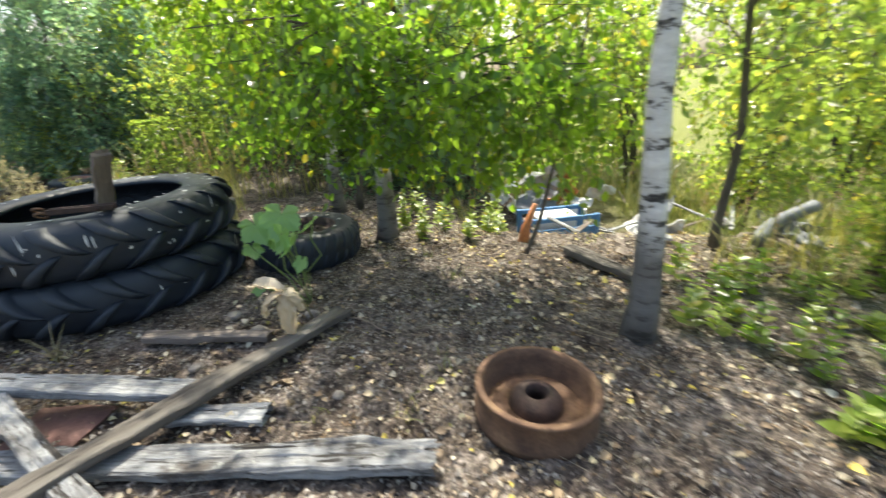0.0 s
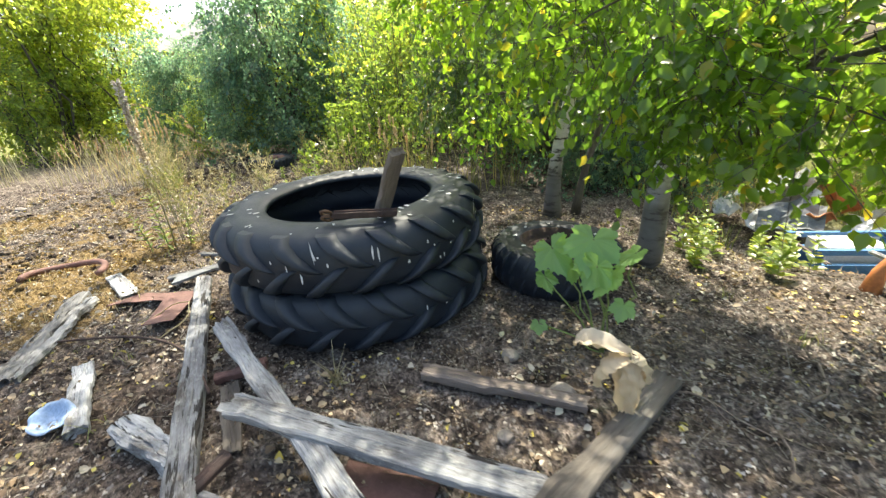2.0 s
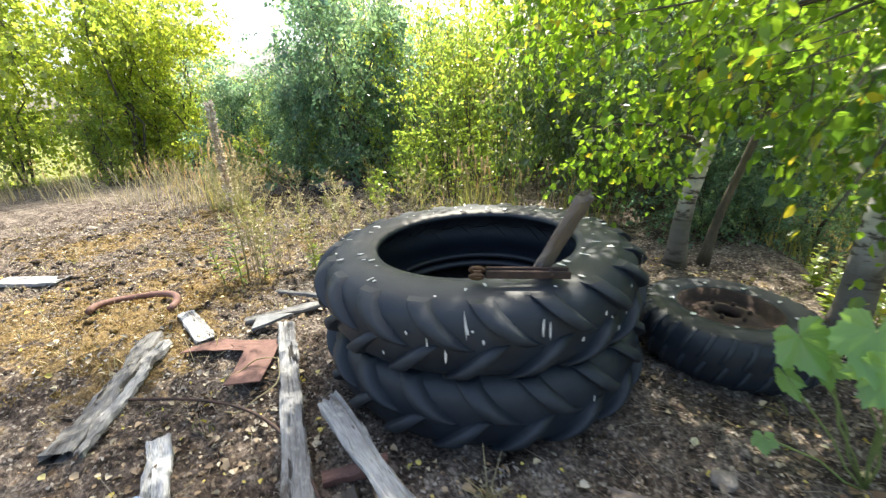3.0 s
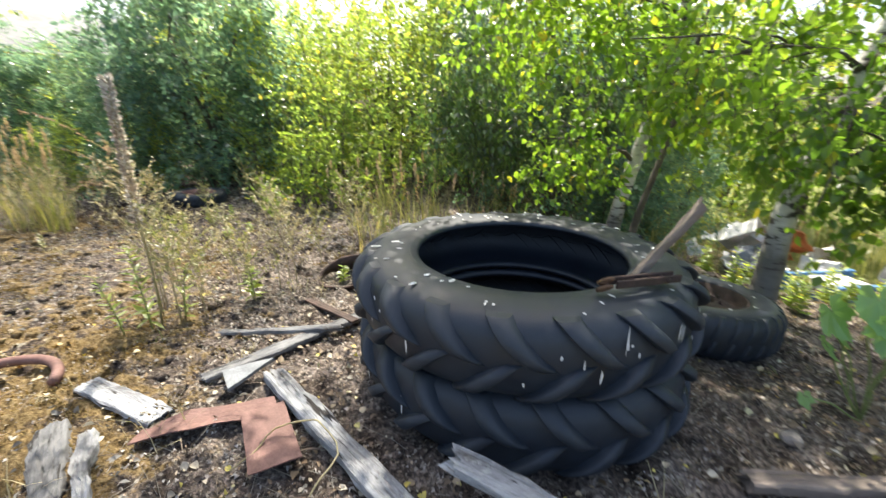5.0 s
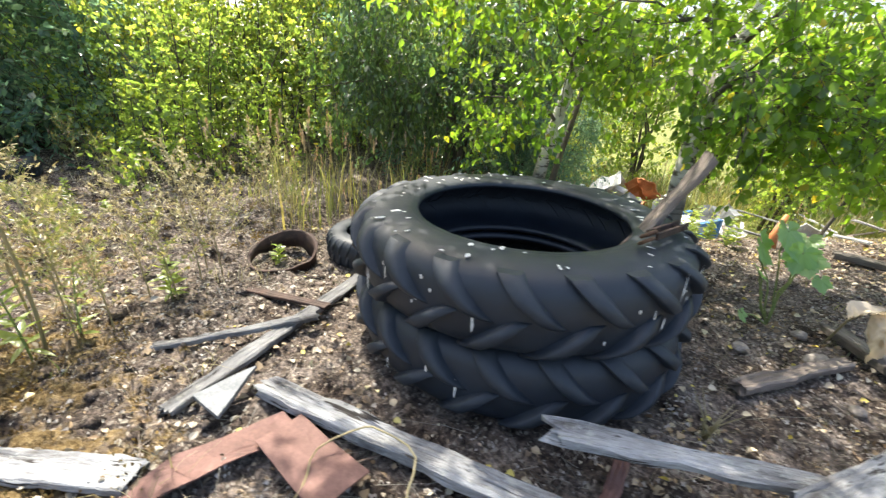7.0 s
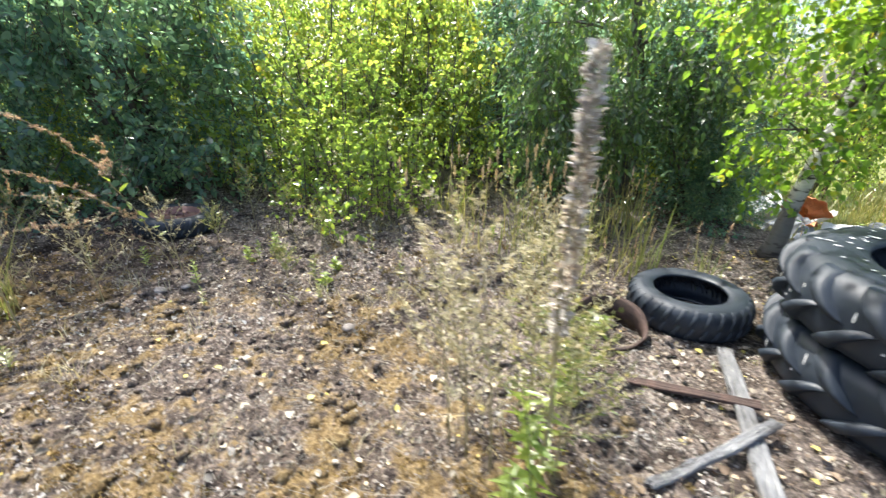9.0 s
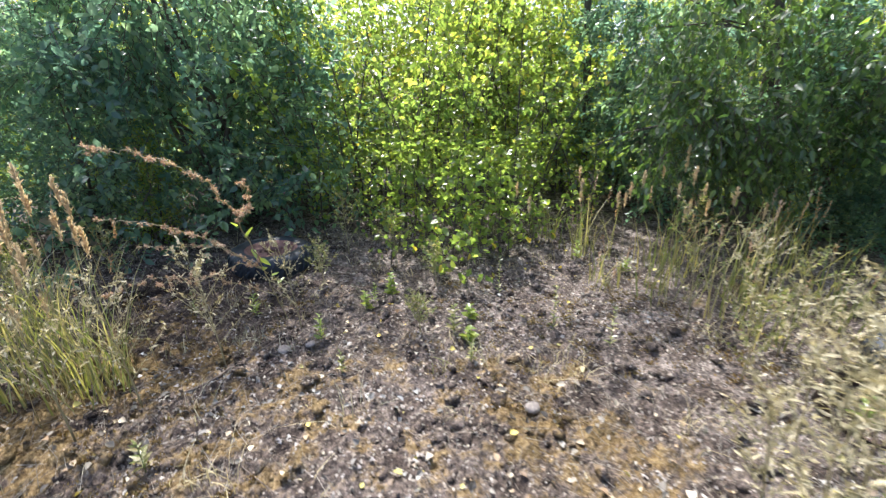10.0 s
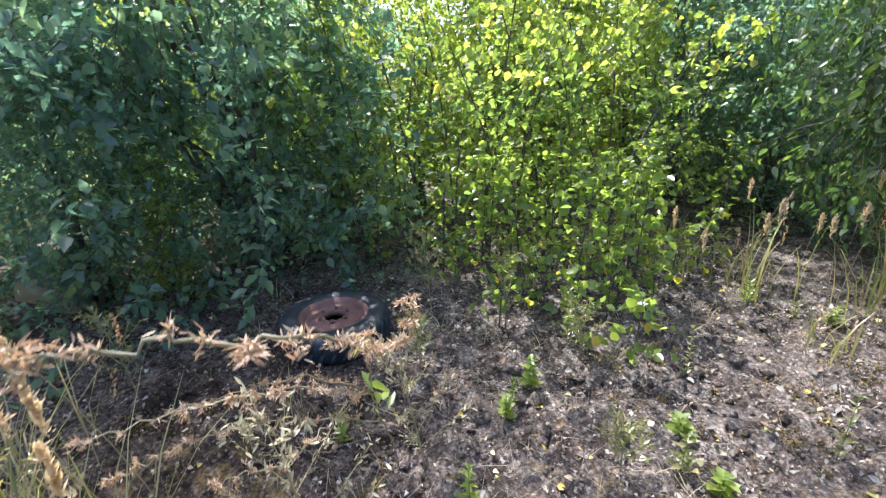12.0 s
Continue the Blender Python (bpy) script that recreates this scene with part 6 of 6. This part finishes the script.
def limp_leaf():
    """A big withered leaf hanging at the foot of the bushes."""
    bm = bmesh.new()
    rows = []
    for j in range(10):
        f = j / 9
        ww = 0.16 * math.sin(math.pi * (0.1 + 0.8 * f))
        rows.append([bm.verts.new((s * ww + 0.25 * f * f, 0.08 * abs(s) + 0.03 * math.sin(j * 1.7 + s * 2), 0.42 * (1 - f) + 0.04 + 0.03 * math.sin(s * 4 + j))) for s in (-1, -0.5, 0, 0.5, 1)])
    for a, b in zip(rows, rows[1:]):
        for i in range(4):
            bm.faces.new((a[i], a[i + 1], b[i + 1], b[i]))
    ob = part("withered_leaf", bm, M_DRY_LEAF)
    ob.matrix_basis = pose(-9.5, 8.45, height(-9.5, 8.45), 0, 0, 40)
    tagged(ob, "large withered grey-tan leaf hanging under the bush", "dry leaf")


limp_leaf()


# ---------------------------------------------------------------- litter
def clear_of_tyres(x, y):
    return (np.hypot(x - STACK[0], y - STACK[1]) > 0.93) & (np.hypot(x + 0.76, y - 4.88) > 0.49) & (np.hypot(x + 7.12, y - 7.77) > 0.41) & (np.hypot(x + 2.83, y - 5.34) > 0.41) & (np.hypot(x - 1.23, y - 3.22) > 0.27)


def litter():
    rng = np.random.default_rng(101)

    def spread(n, x0, x1, y0, y1):
        x, y = rng.uniform(x0, x1, n), rng.uniform(y0, y1, n)
        ok = clear_of_tyres(x, y)
        x, y = x[ok], y[ok]
        z = np.array([height(a, b) + lumps(a, b) for a, b in zip(x, y)])
        return np.stack([x, y, z + 0.004], 1)

    def clumped(p, scale, level, soft, seed):
        """Thin the places out in drifts, so that bare ground is left between them."""
        v = np.array([noise.noise(Vector((a * scale, b * scale, seed))) for a, b, _ in p])
        return p[v + rng.normal(size=len(p)) * soft > level]

    # whole dead leaves, curled, lying in drifts
    p = np.concatenate([clumped(spread(13500, -3.4, 3.6, 1.9, 6.4), 1.3, -0.1, 0.28, 1), clumped(spread(5200, -9.5, -3.4, 2.4, 8.8), 1.0, -0.02, 0.3, 2)])
    n = len(p)
    p[:, 2] += rng.uniform(0, 0.012, n)
    way = rng.normal(size=(n, 3)) * np.array([1, 1, 0.45])
    ob = leaves("leaf_litter", p, way, 0.016 + 0.034 * rng.uniform(0, 1, n) ** 1.8, M_LITTER, None, 0.86, 0.55, rng, up=np.array([0, 0, 2.2]))
    tagged(ob, "dead and yellow birch leaves lying on dark dirt", "dead leaves", kind="stuff")
    # grey leaves of other years, curled on the clearing
    p = clumped(spread(9000, -9.5, -3.4, 2.6, 8.8), 1.5, -0.05, 0.3, 3)
    p = p[np.hypot(p[:, 0] + 8.1, p[:, 1] - 7.4) > 1.3]
    n = len(p)
    p[:, 2] += rng.uniform(0, 0.01, n)
    ob = leaves("old_leaves", p, rng.normal(size=(n, 3)) * np.array([1, 1, 0.5]), 0.014 + 0.04 * rng.uniform(0, 1, n) ** 2.0, M_THATCH, None, 0.7, 0.6, rng, up=np.array([0, 0, 2.0]))
    tagged(ob, "grey curled leaves of other years on the clearing", "dead leaves", kind="stuff")
    # brown crumbs of rotted leaf and bark
    p = np.concatenate([clumped(spread(52000, -3.8, 3.6, 1.9, 6.2), 2.1, -0.2, 0.3, 4), clumped(spread(22000, -9.5, -3.4, 2.4, 8.8), 1.6, 0.0, 0.3, 5)])
    n = len(p)
    way = rng.normal(size=(n, 3)) * np.array([1, 1, 0.6])
    ob = leaves("leaf_crumbs", p, way, 0.006 + 0.03 * rng.uniform(0, 1, n) ** 2.5, M_CRUMB, None, 0.5, 0.5, rng, up=np.array([0, 0, 1.8]))
    tagged(ob, "dark brown crumbs of rotted leaves and bark", "leaf crumbs", kind="stuff")
    p = np.concatenate([clumped(spread(24000, -3.8, 3.2, 2.0, 5.8), 1.7, 0.02, 0.15, 7), clumped(spread(15000, -9.0, -3.4, 2.4, 8.4), 1.2, -0.05, 0.25, 8)])
    n = len(p)
    s = (0.0025 + 0.0105 * rng.uniform(0, 1, n) ** 2.2)[:, None]
    turn = rng.uniform(0, 6.28, n)
    u = np.stack([np.cos(turn), np.sin(turn), np.zeros(n)], 1)
    w = np.stack([-np.sin(turn), np.cos(turn), np.zeros(n)], 1)
    up = np.array([[0, 0, 1.0]])
    q = rng.uniform(0.5, 1.6, (n, 4))
    v = np.stack([p + u * s * q[:, :1] * 1.5, p + w * s * q[:, 1:2], p - u * s * q[:, 2:3] * 1.3, p - w * s * q[:, 3:4], p + up * s * 0.9 + u * s * 0.3, p + up * s * 0.8 - u * s * 0.4], 1).reshape(-1, 3)
    i = np.arange(n)[:, None] * 6
    f = np.concatenate([i + np.array([[0, 1, 5, 4]]), i + np.array([[4, 5, 2, 3]])])
    ob = quads("gravel", v, f, M_CHIP)
    tagged(ob, "small stones and wood chips in the dirt", "gravel", kind="stuff")
    p = spread(2600, -9.0, 3.0, 2.0, 8.4)
    n = len(p)
    a = rng.uniform(0, 6.28, n)
    L = 0.03 + 0.3 * rng.uniform(0, 1, n) ** 2.2
    d = np.stack([np.cos(a) * L, np.sin(a) * L, rng.uniform(-0.005, 0.03, n)], 1)
    q = np.concatenate([spread(9000, -9.5, -3.2, 4.2, 9.0), spread(5000, -3.8, 3.0, 2.0, 6.0)])
    q = q[np.array([noise.noise(Vector((a * 1.1, b * 1.1, 3))) > -0.15 and math.hypot(a + 8.1, b - 7.4) > 1.5 for a, b, _ in q])]
    m = len(q)
    qa, ql = rng.uniform(0, 6.28, m), rng.uniform(0.03, 0.2, m)
    qd = np.stack([np.cos(qa) * ql, np.sin(qa) * ql, rng.uniform(-0.002, 0.035, m)], 1)
    thatch = rods("dead_grass_thatch", q, q + qd, 0.0016, 0.0008, M_THATCH)
    tagged(thatch, "pale dead grass lying flat on the ground", "dead grass", kind="stuff")
    # clods of earth
    c = np.concatenate([clumped(spread(4200, -9.3, -3.6, 3.0, 8.4), 1.4, -0.05, 0.2, 11), clumped(spread(500, -3.6, 3.0, 2.0, 5.6), 1.4, 0.1, 0.2, 12)])
    n = len(c)
    bm = bmesh.new()
    bmesh.ops.create_icosphere(bm, subdivisions=1, radius=1.0)
    ball = np.array([v.co for v in bm.verts])
    tri = np.array([[v.index for v in f.verts] for f in bm.faces])
    bm.free()
    k = len(ball)
    r = (0.008 + 0.034 * rng.uniform(0, 1, n) ** 2.0)[:, None, None]
    v = ball[None] * r * rng.uniform(0.65, 1.35, (n, k, 1)) * np.stack([rng.uniform(0.8, 1.5, n), rng.uniform(0.8, 1.5, n), rng.uniform(0.6, 0.9, n)], 1)[:, None] + c[:, None]
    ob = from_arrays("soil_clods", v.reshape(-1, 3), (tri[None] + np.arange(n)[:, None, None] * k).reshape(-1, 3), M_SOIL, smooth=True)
    tagged(ob, "crumbly clods of grey-brown earth", "clods", kind="stuff")
    ob = rods("twig_litter", p, p + d, 0.0028, 0.0016, M_TWIG)
    tagged(ob, "thin dry twigs lying on the ground", "twigs", kind="stuff")
    c = spread(1150, -9.5, -3.7, 2.4, 7.2)
    keep = np.array([noise.noise(Vector((a * 0.9, b * 0.9, 9))) > -0.05 for a, b, _ in c])
    c = c[keep]
    m = 34
    rad = rng.uniform(0.02, 0.085, (len(c), 1, 1))
    off = rng.normal(size=(len(c), m, 3)) * rad * 0.55
    off[:, :, 2] = np.abs(off[:, :, 2]) * 0.3
    p = (c[:, None] + off).reshape(-1, 3)
    way = rng.normal(size=p.shape) * 0.6 + np.array([0, 0, 1.0])
    ob = leaves("moss", p, way, rng.uniform(0.008, 0.02, len(p)), M_MOSS, None, 0.7, rng=rng)
    tagged(ob, "ochre-brown moss cushions on the clearing", "moss", kind="stuff")


litter()


def fallen_branch(seed, x, y, turn, length, r0, forks=2):
    """A crooked dead branch or root lying on the dirt, with a fork or two."""
    rng = random.Random(seed)
    t = thing("fallen_branch", (x, y, height(x, y) + lumps(x, y)), "thin crooked dead branch lying on the dirt", "branch", "fallen branches")
    z0 = height(x, y) + lumps(x, y)

    def crook(px, py, a, L, r):
        pts, n = [], 12
        for k in range(n):
            pts.append(Vector((px, py, max(-0.02, height(x + px, y + py) + lumps(x + px, y + py) - z0) + r + 0.008 * rng.random())))
            a += rng.uniform(-0.3, 0.3)
            px += math.cos(a) * L / n
            py += math.sin(a) * L / n
        bm = bmesh.new()
        tube(bm, pts, [r * (1 - 0.7 * k / (n - 1)) for k in range(n)], 6)
        part("stem" if L == length else "fork", bm, M_TWIG, t)
        return pts

    main = crook(0, 0, radians(turn), length, r0)
    for _ in range(forks):
        k = rng.randrange(3, 9)
        crook(main[k].x, main[k].y, radians(turn) + rng.choice((-0.8, 0.7)), length * rng.uniform(0.25, 0.5), r0 * 0.6)


for _k, (_x, _y, _t, _l, _w, _f) in enumerate((
        (-0.02, 3.87, 5, 0.75, 0.007, 1), (0.57, 4.0, 40, 0.5, 0.011, 2), (0.42, 3.77, -75, 0.5, 0.006, 1), (0.85, 4.1, -100, 0.7, 0.006, 1),
        (1.5, 3.5, 160, 0.6, 0.006, 2), (-3.1, 3.3, 20, 0.6, 0.007, 1), (-2.9, 2.9, 150, 0.5, 0.006, 1), (-3.75, 2.55, 60, 0.45, 0.005, 1),
        (-7.15, 5.86, 20, 0.9, 0.008, 2), (-6.9, 5.7, 65, 0.5, 0.005, 1), (-6.6, 6.3, -20, 0.6, 0.005, 2), (-5.6, 5.9, 100, 0.5, 0.005, 1),
        (-7.4, 6.7, 15, 0.7, 0.006, 2), (-5.2, 6.6, 170, 0.6, 0.005, 1), (-4.5, 6.4, 30, 0.5, 0.006, 1), (-0.9, 3.7, 100, 0.4, 0.006, 1))):
    fallen_branch(300 + _k, _x, _y, _t, _l, _w, _f)


def plume_grass(at, n, h, seed):
    """A tuft of tall dry grass: arched blades, bare stalks, a feathery head on each."""
    rng = np.random.default_rng(seed)
    t = thing("plume_grass", (*at, height(*at)), "tuft of tall dry grass with pale feathery heads", "grass tuft", "plume grass")
    for _ in range(n):
        b = rng.normal(size=2) * 0.12
        lean = rng.normal(size=2) * 0.12
        hh = h * rng.uniform(0.7, 1.1)
        bm = bmesh.new()
        pts = [Vector((b[0] + lean[0] * f * f, b[1] + lean[1] * f * f, -0.02 + hh * f)) for f in np.linspace(0, 1, 7)]
        tube(bm, pts, [0.0025 - 0.0014 * k / 6 for k in range(7)], 4)
        stalk = part("stalk", bm, M_STRAW, t)
        m = 90
        f = rng.uniform(0, 1, m)
        base = np.array(pts[-1])[None] + np.stack([np.zeros(m), np.zeros(m), -0.16 * f + 0.01], 1) + rng.normal(size=(m, 3)) * 0.003
        way = rng.normal(size=(m, 3)) * 0.45 + np.array([lean[0], lean[1], 1.3])
        leaves("plume", base, way, 0.028 * (0.35 + np.sin(np.pi * f)), M_PLUME, stalk, 0.3, rng=rng)


for _k, (_x, _y, _n, _h) in enumerate(((-7.62, 5.95, 12, 1.2), (-7.95, 6.1, 12, 1.25), (-7.62, 6.1, 3, 0.75), (-8.3, 6.4, 4, 1.0), (-3.6, 6.9, 5, 1.05), (-3.2, 6.6, 4, 0.95), (-3.9, 7.3, 5, 0.9), (-3.0, 7.2, 4, 1.1), (-4.3, 7.6, 3, 0.8))):
    plume_grass((_x, _y), _n, _h, 400 + _k)
grass("green_grass_tuft", [(-7.62, 5.95, 1.1), (-7.95, 6.1, 1.2), (-7.62, 6.05, 0.9), (-8.3, 6.4, 1.2), (-8.1, 5.9, 1.1)], 42, 0.72, 0.18, M_GRASS, 410, "green and straw grass at the clearing's edge", 0.35, 0.004)


def twig_tuft():
    """A small forked dry seedling at the tyre's foot."""
    rng = np.random.default_rng(420)
    t = thing("dry_seedling", (-1.51, 3.26, height(-1.51, 3.26)), "small dry forked seedling at the tyre's foot", "dry weed")
    for k in range(7):
        a, L = rng.uniform(0, 6.28), rng.uniform(0.12, 0.24)
        bm = bmesh.new()
        tube(bm, [Vector((0, 0, -0.01)), Vector((math.cos(a) * 0.03, math.sin(a) * 0.03, L * 0.5)), Vector((math.cos(a) * 0.1, math.sin(a) * 0.1, L))], [0.004, 0.003, 0.001], 5)
        part("twig", bm, M_STRAW, t)
    n = 60
    tagged(leaves("leaf", rng.normal(size=(n, 3)) * np.array([0.03, 0.03, 0.02]) + np.array([0.02, 0, 0.05]), rng.normal(size=(n, 3)), rng.uniform(0.015, 0.035, n), M_STRAW, t, 0.4, rng=rng), kind="stuff")


twig_tuft()
